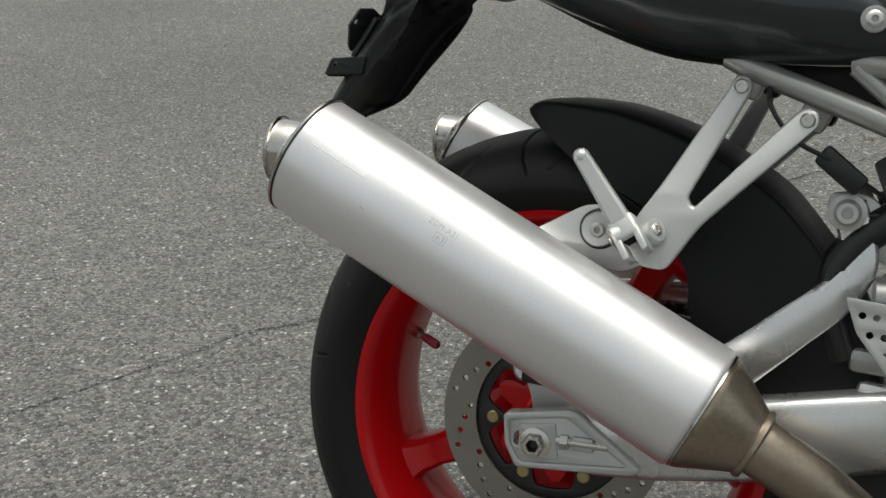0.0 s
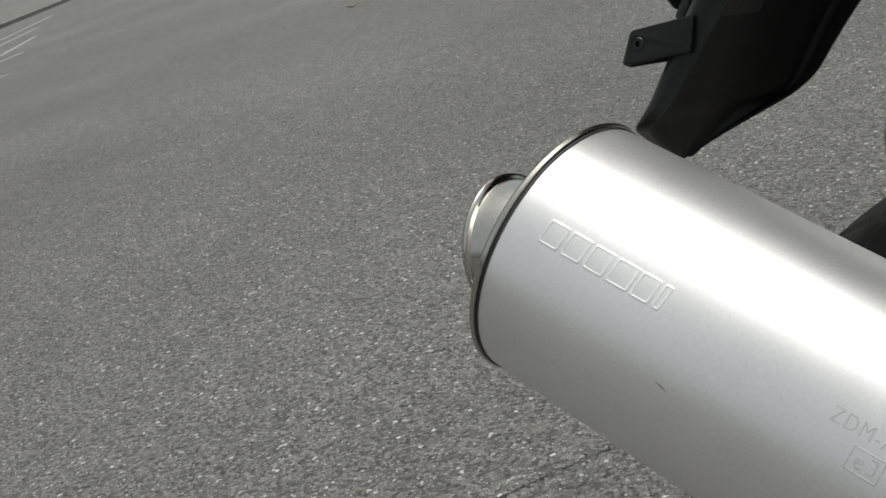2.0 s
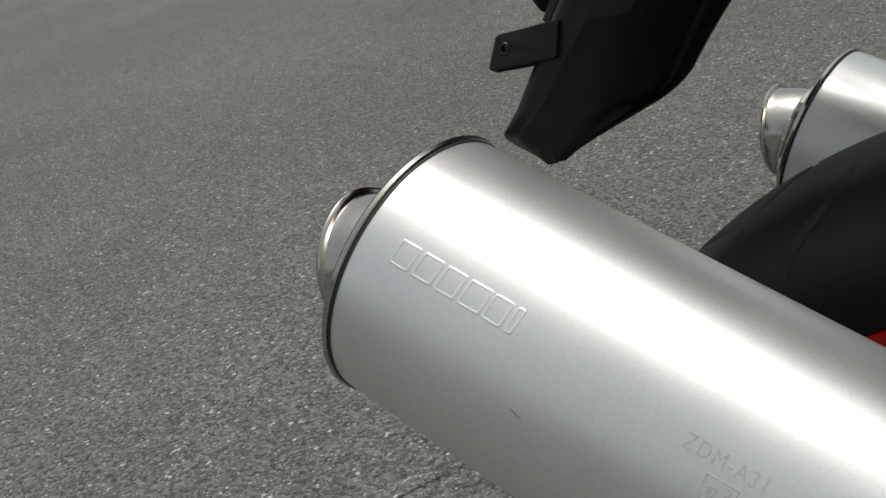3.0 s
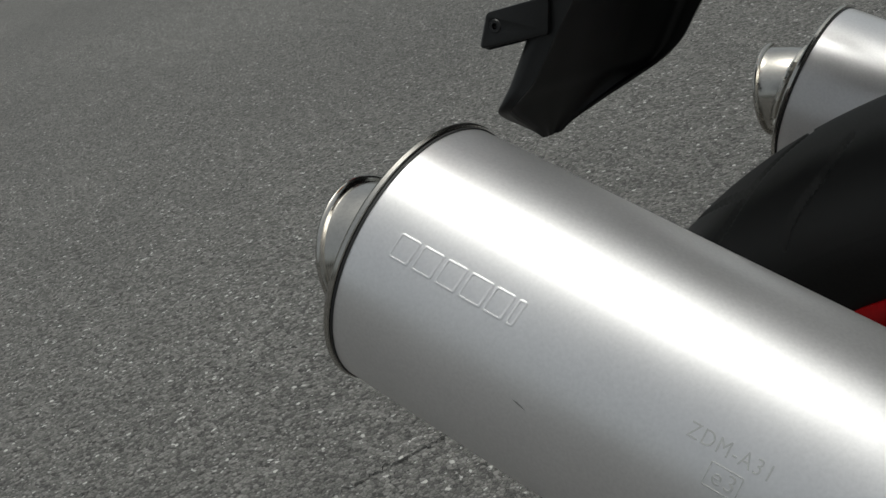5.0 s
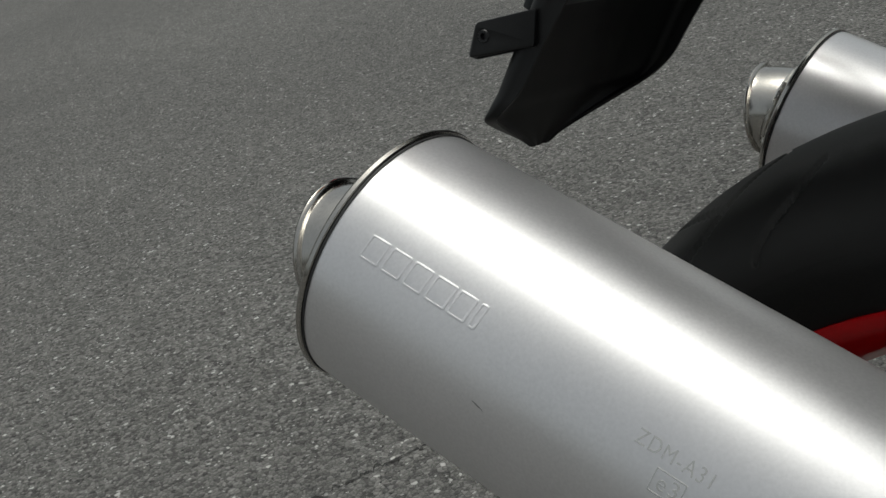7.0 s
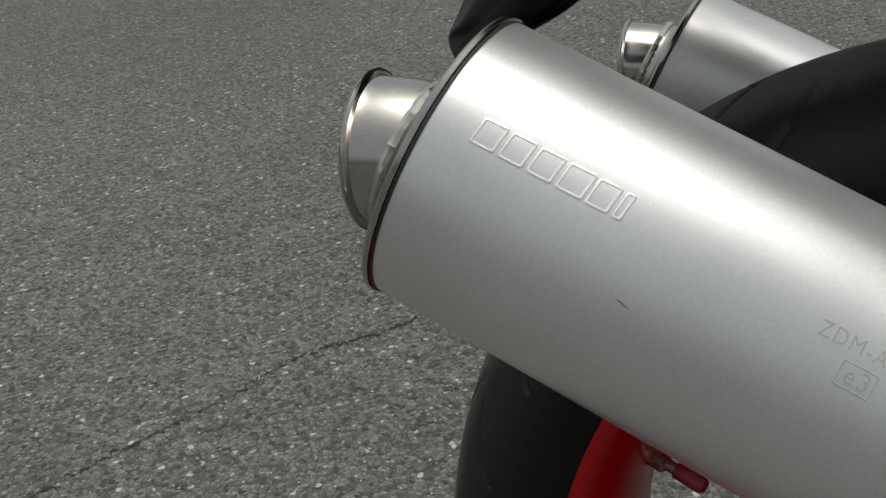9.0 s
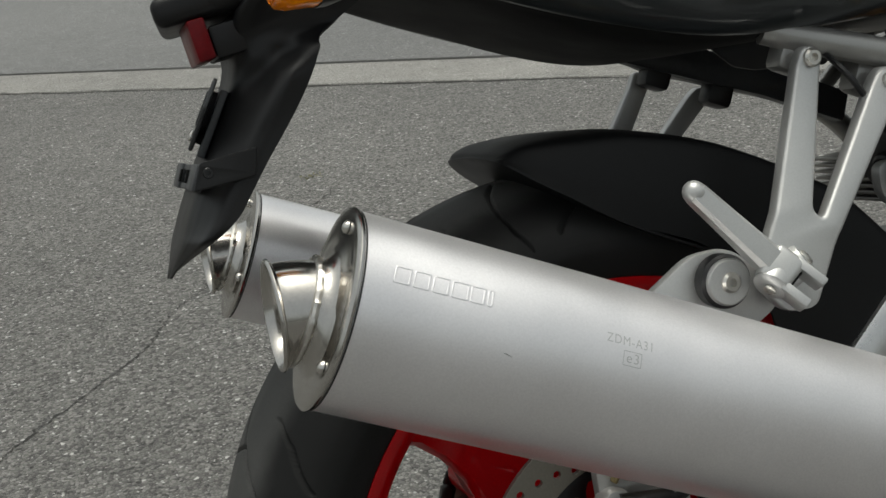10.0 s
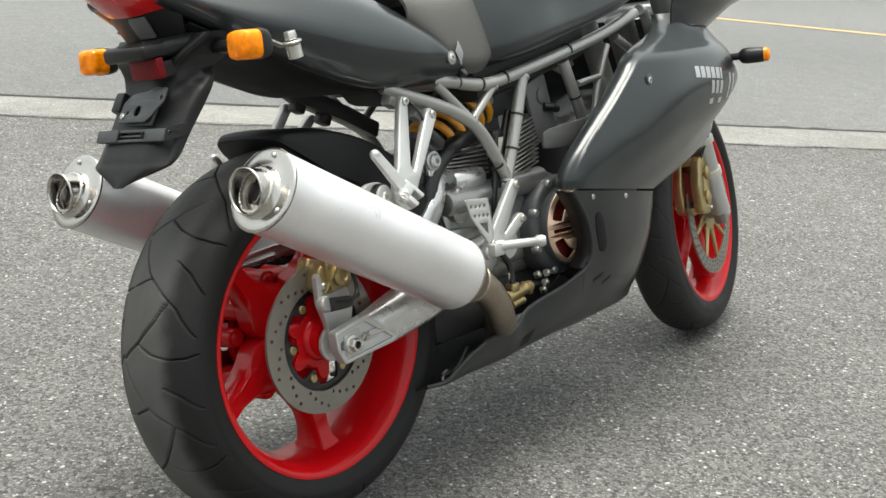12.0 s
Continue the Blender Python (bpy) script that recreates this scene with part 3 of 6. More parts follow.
def wheel(name, m, half, rf, tyre_half, radius, prof, periods, detail, groove_start, spokes, start, hub_r, hub_half, sections, label, tread=TREAD):
    barrel, hub, spoke_bms = rim_mesh(half, rf, spokes, start, hub_r, hub_half, sections)
    for b in (barrel, hub, *spoke_bms):
        b.transform(m)
    w = part(name, barrel, RED, bike, label)
    part("hub", hub, RED, w)
    for b in spoke_bms:
        part("spoke", b, RED, w)
    t = tyre_mesh(tyre_half, radius, prof, periods, *detail, groove_start)
    t.transform(m)
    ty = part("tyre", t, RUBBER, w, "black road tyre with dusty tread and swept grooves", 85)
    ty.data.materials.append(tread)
    return w


rear_m = Matrix.Translation(AX)
rear_prof = [(0.86, 0.226), (0.93, 0.236), (0.99, 0.250), (1.0, 0.260), (0.965, 0.2735), (0.86, 0.286), (0.66, 0.2995), (0.40, 0.3105), (0.15, 0.3162), (0.0, 0.317)]
REAR_SPOKE = ((0.040, 0.036, 0.034), (0.066, 0.047, 0.030), (0.090, 0.045, 0.026), (0.112, 0.032, 0.024), (0.135, 0.0215, 0.024), (0.165, 0.0175, 0.026), (0.190, 0.0195, 0.031), (0.206, 0.028, 0.040))
rear_wheel = wheel("rear_wheel", rear_m, 0.078, 0.232, 0.091, 0.317, rear_prof, 10, (1800, 9, 1.0), -191.6, 5, -82, 0.052, 0.060, REAR_SPOKE, "red five-spoke cast rear wheel", BANDED_TREAD)

# rear brake disc on its dark carrier, with bolts
d = disc_mesh(0.125, 0.0875, [(0.0935 + 0.0070 * j, 11, (0.402 * 360 + 8.18 * j) / 360 * 11, 0.0033) for j in range(4)], 0.005)
d.transform(Matrix.Translation(AX + Vector((0, -0.0735, 0))) @ UPRIGHT)
part("brake_disc", d, DISC, rear_wheel, "drilled steel brake disc", 15)
BUTTON = radians(-176)
inside = []
for k in range(96):
    a = 2 * math.pi * k / 96
    r = 0.0765 - 0.0230 * max(0.0, math.cos(6 * (a - BUTTON))) ** 1.5
    inside.append((r * math.cos(a), r * math.sin(a)))
car = plate(ring_pts(0, 0, 0.0885, 72), [inside], 0.006)
car.transform(Matrix.Translation(AX + Vector((0, -0.0690, 0))) @ UPRIGHT)
part("disc_carrier", car, GLOSS_BLACK, rear_wheel, "black disc carrier ring")
star = []
for k in range(120):
    a = 2 * math.pi * k / 120
    r = 0.050 + 0.022 * max(0.0, math.cos(6 * (a - BUTTON) + math.pi)) ** 0.6
    star.append((r * math.cos(a), r * math.sin(a)))
for y, scale, thick in ((-0.048, 1.0, 0.036),):
    st = plate([(x * scale, z * scale) for x, z in star], [ring_pts(0, 0, 0.016, 24)], thick, 0.003)
    st.transform(Matrix.Translation(AX + Vector((0, y, 0))) @ UPRIGHT)
    part("hub_star", st, RED, rear_wheel)
part("hub_nose", lathe([(0.05, 0.040), (0.068, 0.038), (0.072, 0.034), (0.074, 0.031), (0.090, 0.029), (0.090, 0.02)], AX, (0, -1, 0), 40), RED, rear_wheel)
for k in range(6):
    a = 2 * math.pi * k / 6 + BUTTON
    part("disc_bolt", lathe([(0, 0.0070), (0.0035, 0.0070), (0.0045, 0.0058), (0.0045, 0.002)], AX + Vector((0.068 * math.cos(a), -0.0715, 0.068 * math.sin(a))), (0, -1, 0), 18), GOLD, rear_wheel)
va = radians(161)
vp = AX + Vector((0.198 * math.cos(va), -0.012, 0.198 * math.sin(va)))
vd = Vector((-math.cos(va), -0.35, -math.sin(va))).normalized()
part("valve_stem", join(lathe([(0, 0.007), (0.008, 0.007), (0.010, 0.004), (0.018, 0.004)], vp, vd, 12)), BOLT, rear_wheel)
part("valve_cap", lathe([(0.016, 0.0055), (0.034, 0.0055), (0.036, 0.004)], vp, vd, 12), CAP, rear_wheel)

# sprocket and chain beyond the wheel
teeth = 41
prof = []
for k in range(teeth * 4):
    a = 2 * math.pi * k / (teeth * 4)
    prof.append(((0.105 + (0.004 if k % 4 in (1, 2) else -0.004)) * math.cos(a), (0.105 + (0.004 if k % 4 in (1, 2) else -0.004)) * math.sin(a)))
sp = plate(prof, [ring_pts(0.075 * math.cos(a), 0.075 * math.sin(a), 0.016, 14) for a in [2 * math.pi * k / 6 for k in range(6)]] + [ring_pts(0, 0, 0.035, 24)], 0.006, 0.0005)
sp.transform(Matrix.Translation(AX + Vector((0, 0.088, 0))) @ UPRIGHT)
for k in range(10):
    a = radians(170 + 72 * (k // 2) + (1 if k % 2 else -26))
    part("cush_boss", lathe([(0, 0.0185), (0.052, 0.0165), (0.058, 0.0150), (0.061, 0.0110)], AX + Vector((0.098 * math.cos(a), 0.082, 0.098 * math.sin(a))), (0, -1, 0), 24), RED, rear_wheel)
part("cush_hub", lathe([(0.055, 0.060), (0.060, 0.078), (0.076, 0.078), (0.081, 0.06)], AX, (0, 1, 0), 48), RED, rear_wheel)
part("sprocket", sp, PIPE_STEEL, rear_wheel, "greasy steel chain sprocket")
links = []
chain_pts = []
for k in range(24):
    a = radians(97 + 166 * k / 23)
    chain_pts.append(AX + Vector((0.108 * math.cos(a), 0.088, 0.108 * math.sin(a))))
q0, q1 = chain_pts[0], chain_pts[-1]
for k in range(1, 26):
    chain_pts.insert(0, q0 + (Vector((0.42, 0.088, 0.425)) - q0) * k / 25)
    chain_pts.append(q1 + (Vector((0.42, 0.088, 0.36)) - q1) * k / 25)
for k, (p, q) in enumerate(zip(chain_pts, chain_pts[1:])):
    d3 = (q - p)
    ang = math.atan2(d3.z, d3.x)
    links.append(box((d3.length * 1.25, 0.012 if k % 2 else 0.007, 0.013), Matrix.Translation((p + q) / 2) @ Matrix.Rotation(-ang, 4, "Y"), 0.003, 1))
tagged(part("drive_chain", join(*links), GLOSS_BLACK, bike, "dark greasy drive chain"))

# ---- silencers ----
EXH_P = Vector((-0.2275, -0.2276, 0.5955))
ea, eb = radians(26.6), radians(0.2)
EXH_D = Vector((math.cos(ea) * math.cos(eb), math.sin(eb), -math.sin(ea) * math.cos(eb)))
EXH_R, EXH_L = 0.0614, 0.451
EU = EXH_D.cross(Vector((0, -1, 0))).normalized()
EU = EU if EU.z > 0 else -EU
EV = Vector((0, -1, 0)) - EXH_D * Vector((0, -1, 0)).dot(EXH_D)
EV.normalize()


def on_can(along, angle, lift=0.0):
    """A place on the silencer's skin: metres along it, degrees round it from its outer flank, upward."""
    a = radians(angle)
    return EXH_P + EXH_D * along + (EV * math.cos(a) + EU * math.sin(a)) * (EXH_R + lift)


FAR_CAN = Matrix.Translation((0.004, 0.0, -0.0041)) @ Matrix.Translation(EXH_P) @ Matrix.Rotation(radians(-0.88), 4, "Y") @ Matrix.Rotation(radians(-1.0), 4, "Z") @ Matrix.Translation(-EXH_P)


def seat_can(bm, s):
    """Puts a silencer's part on its flank."""
    if s < 0:
        bm.transform(FAR_CAN)
    return flip(bm, s)


def silencer(s):
    can = lathe([(0.0, EXH_R - 0.003), (0.0, EXH_R), (0.004, EXH_R), (EXH_L - 0.006, EXH_R), (EXH_L - 0.003, EXH_R - 0.0008), (EXH_L - 0.001, EXH_R - 0.0025), (EXH_L, EXH_R - 0.005), (EXH_L, EXH_R - 0.02)], EXH_P, EXH_D, 128)
    wrap = can.loops.layers.uv.new("wrap")
    for f in can.faces:  # the grain runs round the can
        c = f.calc_center_median() - EXH_P
        turn = math.atan2(c.dot(EU), c.dot(EV))
        for lp in f.loops:
            q = lp.vert.co - EXH_P
            a = math.atan2(q.dot(EU), q.dot(EV))
            lp[wrap].uv = (q.dot(EXH_D), turn + (a - turn + math.pi) % (2 * math.pi) - math.pi)
    body = part("silencer", seat_can(can, s), BRUSHED, bike, "satin silver round exhaust silencer with embossed marks", 30)
    p = EXH_P
    cap = lathe([(0.0012, EXH_R - 0.0005), (0.0002, EXH_R + 0.0012), (-0.0014, EXH_R + 0.0016), (-0.0026, EXH_R + 0.0006), (-0.0034, EXH_R - 0.0030), (-0.0036, EXH_R - 0.010), (-0.0038, 0.0400), (-0.0050, 0.0375), (-0.0050, 0.02), (0.02, 0.02), (0.02, EXH_R - 0.001)], p, EXH_D, 96)
    part("end_cap", seat_can(cap, s), STEEL, body, "polished stainless end cap")
    seam = lathe([(0.0021, EXH_R - 0.001), (0.0021, EXH_R + 0.0005), (0.0011, EXH_R + 0.0006), (0.0011, EXH_R - 0.001)], p, EXH_D, 96, True)
    part("cap_seam", seat_can(seam, s), ENGINE_DARK, body)
    # outlet: a collar on the cap, its weld bead, a slanted stub and a rolled lip
    wc, lc = p + EXH_D * -0.0150 - EU * 0.005, p + EXH_D * -0.0318 - EU * 0.0125
    tilt = (EXH_D * -0.914 - EU * 0.405).normalized()
    collar = lathe([(0.000, 0.0405), (0.002, 0.0375), (0.0045, 0.0345), (0.008, 0.0325), (0.012, 0.0318), (0.012, 0.0298), (0.000, 0.0298)], p + EXH_D * -0.0035 - EU * 0.0045, EXH_D * -1, 72, True)
    part("outlet_collar", seat_can(collar, s), STEEL, body)
    wv = tilt.cross(EV).normalized()
    wu = EU if EU.dot(wv) > 0 else -EU
    rings = []
    for f, r in [(k / 8, 0.0312) for k in range(8)] + [(1.0, 0.0313), (1.04, 0.0315), (1.055, 0.0325), (1.075, 0.0337), (1.11, 0.0343), (1.145, 0.0340), (1.17, 0.0330), (1.165, 0.0318), (1.10, 0.0305), (0.9, 0.0298), (0.4, 0.0298), (0.0, 0.0298)]:
        g = min(f, 1.0)
        up = (wu * (1 - g) + wv * g).normalized()
        c = wc * (1 - g) + (lc - tilt * 0.0045) * g + tilt * 0.030 * (f - g)
        rings.append([c + (EV * math.cos(2 * math.pi * k / 72) + up * math.sin(2 * math.pi * k / 72)) * r for k in range(72)])
    outlet = part("outlet_pipe", seat_can(loft(rings, False), s), STEEL, body, "polished outlet pipe with rolled lip")
    weld = tube([wc + EXH_D * 0.0004 + (EV * math.cos(2 * math.pi * k / 72) + EU * math.sin(2 * math.pi * k / 72)) * (0.0318 + 0.0006 * math.sin(k * 2.6)) for k in range(73)], 0.0026, 8, 1)
    part("weld_bead", seat_can(weld, s), BOLT, body)
    o = p - EU * 0.0075
    inner = lathe([(-0.01, 0.0158), (0.0185, 0.0158), (0.0198, 0.0150), (0.0185, 0.0142), (-0.01, 0.0142)], o, EXH_D * -1 - EU * 0.15, 40, True)
    part("inner_tube", seat_can(inner, s), STEEL, body)
    back = lathe([(-0.004, 0.0297), (0.002, 0.0297)], p - EU * 0.0045, EXH_D * -1, 32)
    part("baffle", seat_can(back, s), ENGINE_DARK, body)
    for ang in (80, 202, -37):
        a = radians(ang)
        q = p + EXH_D * -0.004 + (EV * math.cos(a) + EU * math.sin(a)) * 0.0508
        part("cap_rivet", seat_can(lathe([(0, 0.0042), (0.0015, 0.0040), (0.003, 0.0025), (0.0036, 0.0004)], q, EXH_D * -1, 14), s), BOLT, body)
    # forward cone and pipe
    e = p + EXH_D * EXH_L
    rim = lathe([(-0.0005, EXH_R - 0.006), (-0.0005, EXH_R - 0.0025), (0.0015, EXH_R - 0.0022), (0.0025, EXH_R - 0.0035), (0.0025, EXH_R - 0.006)], e, EXH_D, 96)
    part("front_seam", seat_can(rim, s), STEEL, body)
    cone = lathe([(-0.002, EXH_R - 0.004), (0.004, EXH_R - 0.0035), (0.008, EXH_R - 0.005), (0.048, 0.034), (0.052, 0.032), (0.056, 0.0315), (0.056, 0.026)], e, EXH_D, 72)
    part("cone", seat_can(cone, s), PIPE_STEEL, body, "brownish stainless reducing cone")
    c = e + EXH_D * 0.05
    bead = lathe([(0.0, 0.0325), (0.002, 0.0342), (0.006, 0.0342), (0.008, 0.0325)], c, EXH_D, 48)
    part("pipe_clamp", seat_can(bead, s), PIPE_STEEL, body)
    pipe = tube([c, c + EXH_D * 0.018, (0.275, -0.2160, 0.339), (0.318, -0.198, 0.303), (0.356, -0.174, 0.273), (0.396, -0.146, 0.252), (0.430, -0.108, 0.236)], 0.0270, 32)
    part("exhaust_pipe", seat_can(pipe, s), PIPE_STEEL, bike, "brownish stainless exhaust pipe")
    return body


cans = [silencer(1), silencer(-1)]


def wrap_on_can(bm, along, angle, scale, lift):
    """Bends a flat drawing (x along the can, y up) onto the silencer's skin."""
    for v in bm.verts:
        v.co = on_can(along + v.co.x * scale, angle + math.degrees(v.co.y * scale / EXH_R), lift + v.co.z * scale)
    return bm


# embossed maker's mark: six slanted outlined blocks; below it the type mark and its boxed sign
def frame_block(x, w, h, slant=0.25, line=0.09):
    o = [(x, 0), (x + w, 0), (x + w + slant * h, h), (x + slant * h, h)]
    i = [(x + line, line), (x + w - line * 1.1, line), (x + w - line * 1.1 + slant * (h - 2 * line), h - line), (x + line + slant * (h - 2 * line), h - line)]
    return plate(rounded(o, 0.12, 3), [rounded(i, 0.08, 3)], 0.045, 0.010)


def text_mesh(body, size, thick):
    cu = bpy.data.curves.new("tmp", "FONT")
    cu.body, cu.size, cu.extrude, cu.space_character = body, size, thick, 1.15
    cu.offset = -0.004
    ob = bpy.data.objects.new("tmp", cu)
    scene.collection.objects.link(ob)
    me = bpy.data.meshes.new_from_object(ob.evaluated_get(bpy.context.evaluated_depsgraph_get()))
    bm = bmesh.new()
    bm.from_mesh(me)
    bpy.data.objects.remove(ob)
    bpy.data.curves.remove(cu)
    bpy.data.meshes.remove(me)
    bmesh.ops.triangulate(bm, faces=bm.faces)
    return bm


BLOCKS = [(0.0, 0.95), (1.10, 0.95), (2.20, 0.95), (3.30, 1.02), (4.42, 0.86), (5.42, 0.36)]
for bx, bw in BLOCKS:
    part("embossed_mark", wrap_on_can(frame_block(bx * 0.942, bw * 0.942, 1.0, 0.10), 0.0188, 26.0, 0.0113, 0.0), SATIN, cans[0])
t = text_mesh("ZDM-A31", 1.0, 0.02)
long = max(v.co.x for v in t.verts)
bmesh.ops.scale(t, vec=(0.031 / 0.0083 / long, 1, 1), verts=t.verts)
part("type_mark", wrap_on_can(t, 0.1553, 24.4, 0.0083, 0.0), STAMP_SHADE, cans[0], "stamped type mark reading ZDM-A31")
sign = text_mesh("e3", 0.95, 0.02)
bmesh.ops.translate(sign, vec=(0.22, 0.22, 0), verts=sign.verts)
sq = join(plate(rounded([(0, 0), (1.36, 0), (1.36, 1.0), (0, 1.0)], 0.08), [rounded([(0.05, 0.05), (1.31, 0.05), (1.31, 0.95), (0.05, 0.95)], 0.06)], 0.04, 0.004), sign)
part("approval_mark", wrap_on_can(sq, 0.1673, 13.0, 0.0092, 0.0), STAMP_SHADE, cans[0], "stamped boxed approval sign e3")
sc = bmesh.new()
vs = [sc.verts.new(q) for q in ((0, 0, 0.03), (0.5, 0.02, 0.03), (1, -0.10, 0.03), (1.6, -0.30, 0.03), (0.9, -0.22, 0.03))]
sc.faces.new(vs)
part("scratch", wrap_on_can(sc, 0.0913, 3.4, 0.0042, 0.0001), ENGINE, cans[0], "dark scratch in the silencer skin")


# ---- tail, seat, tank ----
def tail_rows(s=1):
    st = [  # x, lower edge z, lower y, bulge y, shoulder z, shoulder y, top z
        (-0.250, 0.868, -0.078, -0.092, 0.898, -0.074, 0.907),
        (-0.21, 0.848, -0.092, -0.108, 0.893, -0.082, 0.905),
        (-0.13, 0.806, -0.112, -0.132, 0.882, -0.098, 0.902),
        (-0.05, 0.771, -0.126, -0.156, 0.873, -0.118, 0.898),
        (0.03, 0.741, -0.132, -0.168, 0.862, -0.130, 0.890),
        (0.11, 0.719, -0.134, -0.174, 0.848, -0.138, 0.876),
        (0.19, 0.711, -0.135, -0.176, 0.822, -0.148, 0.850),
        (0.255, 0.710, -0.136, -0.168, 0.795, -0.155, 0.818),
        (0.293, 0.712, -0.137, -0.163, 0.774, -0.154, 0.791),
        (0.316, 0.715, -0.138, -0.159, 0.754, -0.152, 0.768),
        (0.332, 0.719, -0.139, -0.153, 0.730, -0.150, 0.736),
    ]
    return [[(x, yl + 0.035, zl + 0.002), (x, yl, zl), (x, yb, zl + (zs - zl) * 0.42), (x, ys - 0.008, zs - 0.012), (x, ys * 0.72, zt)] for x, zl, yl, yb, zs, ys, zt in st]


tail = part("tail_cowl", patch(tail_rows(), 5, 5, 0.004, True), PAINT, bike, "glossy graphite grey tail cowl")
top = [[(x, -0.09, z), (x, -0.05, z + 0.008), (x, 0.0, z + 0.010)] for x, z in ((-0.285, 0.906), (-0.2, 0.905), (-0.1, 0.903), (0.0, 0.895), (0.1, 0.882), (0.2, 0.853), (0.26, 0.82))]
part("seat_cover", patch(top, 4, 4, 0.004, True), PAINT, bike)
tray = [[(x, yw, zl), (x, yw * 0.92, zl - dz * 0.35), (x, yw * 0.7, zl - dz), (x, 0.0, zl - dz * 1.02)] for x, yw, zl, dz in
        ((-0.205, -0.086, 0.838, 0.006), (-0.17, -0.094, 0.822, 0.006), (-0.13, -0.102, 0.806, 0.004), (-0.05, -0.116, 0.772, 0.003), (0.03, -0.124, 0.743, 0.009), (0.10, -0.126, 0.722, 0.009), (0.17, -0.126, 0.714, 0.006))]
part("undertray", patch(tray, 5, 5, 0.003, True), MATT_BLACK, bike, "black plastic undertray")
part("seat_flap", side_plate(rounded([(0.166, 0.718), (0.199, 0.686), (0.218, 0.680), (0.290, 0.673), (0.300, 0.684), (0.296, 0.718)], 0.004), 0.0, [], 0.006, 0.002), GLOSS_BLACK, bike, "black plastic flap under the seat")
part("tape_patch", patch([[(0.304, -0.1655, 0.7605), (0.3135, -0.1640, 0.748), (0.323, -0.1600, 0.735)], [(0.311, -0.1650, 0.7695), (0.3205, -0.1640, 0.757), (0.330, -0.1600, 0.741)], [(0.3174, -0.1620, 0.7783), (0.327, -0.1620, 0.7625), (0.337, -0.1590, 0.7467)]], 2, 2, 0.001), TAPE, tail, "strip of grey tape")

# the red lens leans back over a dark base; its lower edge climbs towards the flanks
lens = [[(-0.222 - 0.026 * (1 - (k / 4) ** 2), 0.0215 * k, 0.857 + 0.012 * (k / 4) ** 2), (-0.243 - 0.028 * (1 - (k / 4) ** 2), 0.0215 * k, 0.876 + 0.006 * (k / 4) ** 2), (-0.262 - 0.032 * (1 - (k / 4) ** 2), 0.0205 * k, 0.900)] for k in range(-4, 5)]
tl = part("tail_light", patch(lens, 4, 3, 0.006), TAIL_RED, bike, "red plastic tail light lens")
part("tail_light_base", patch([[(-0.219 - 0.026 * (1 - (k / 4) ** 2), 0.0215 * k, 0.856 + 0.012 * (k / 4) ** 2), (-0.206 - 0.022 * (1 - (k / 4) ** 2), 0.019 * k, 0.836), (-0.196 - 0.016 * (1 - (k / 4) ** 2), 0.016 * k, 0.812)] for k in range(-4, 5)], 3, 3, 0.004), BLACK, tl)
part("plate_lamp", patch([[(-0.2445 + 0.0008 * k * k, 0.010 * k - 0.012, 0.852), (-0.236 + 0.0008 * k * k, 0.010 * k - 0.012, 0.838), (-0.2255 + 0.0008 * k * k, 0.009 * k - 0.012, 0.822)] for k in range(-2, 3)], 3, 3, 0.003), COVER, tl, "smoky number plate lamp lens")

seat_rows = [[(x, yl, zl), (x, yl - 0.012, zl + 0.03), (x, yt, zt - 0.012), (x, yt * 0.55, zt + 0.004), (x, 0.0, zt)] for x, yl, zl, yt, zt in
             ((0.225, -0.12, 0.800, -0.118, 0.872), (0.27, -0.138, 0.765, -0.125, 0.862), (0.315, -0.148, 0.728, -0.128, 0.856), (0.36, -0.150, 0.719, -0.126, 0.858), (0.40, -0.146, 0.722, -0.120, 0.866), (0.432, -0.134, 0.732, -0.108, 0.878))]
part("seat", patch(seat_rows, 5, 5, 0.006, True), VINYL, bike, "matt grey vinyl rider's seat")

tank_rows = []
for x, zb, yb, ym, yu, zu, zt in ((0.425, 0.728, -0.110, -0.138, -0.106, 0.872, 0.905), (0.47, 0.733, -0.140, -0.165, -0.128, 0.895, 0.945), (0.56, 0.750, -0.156, -0.172, -0.150, 0.915, 0.985), (0.66, 0.774, -0.162, -0.166, -0.175, 0.925, 1.005),
                                  (0.76, 0.794, -0.162, -0.168, -0.190, 0.930, 1.010), (0.86, 0.814, -0.156, -0.170, -0.190, 0.930, 1.005), (0.96, 0.838, -0.135, -0.150, -0.165, 0.925, 0.985), (1.02, 0.858, -0.09, -0.105, -0.11, 0.915, 0.955)):
    tank_rows.append([(x, yb + 0.03, zb - 0.004), (x, yb, zb), (x, ym - 0.006, zb + 0.022), (x, ym, zb + (zu - zb) * 0.5), (x, yu, zu), (x, yu * 0.6, zt - 0.012), (x, 0, zt)])
part("fuel_tank", patch(tank_rows, 5, 5, 0.004, True), PAINT, bike, "glossy graphite grey fuel tank")

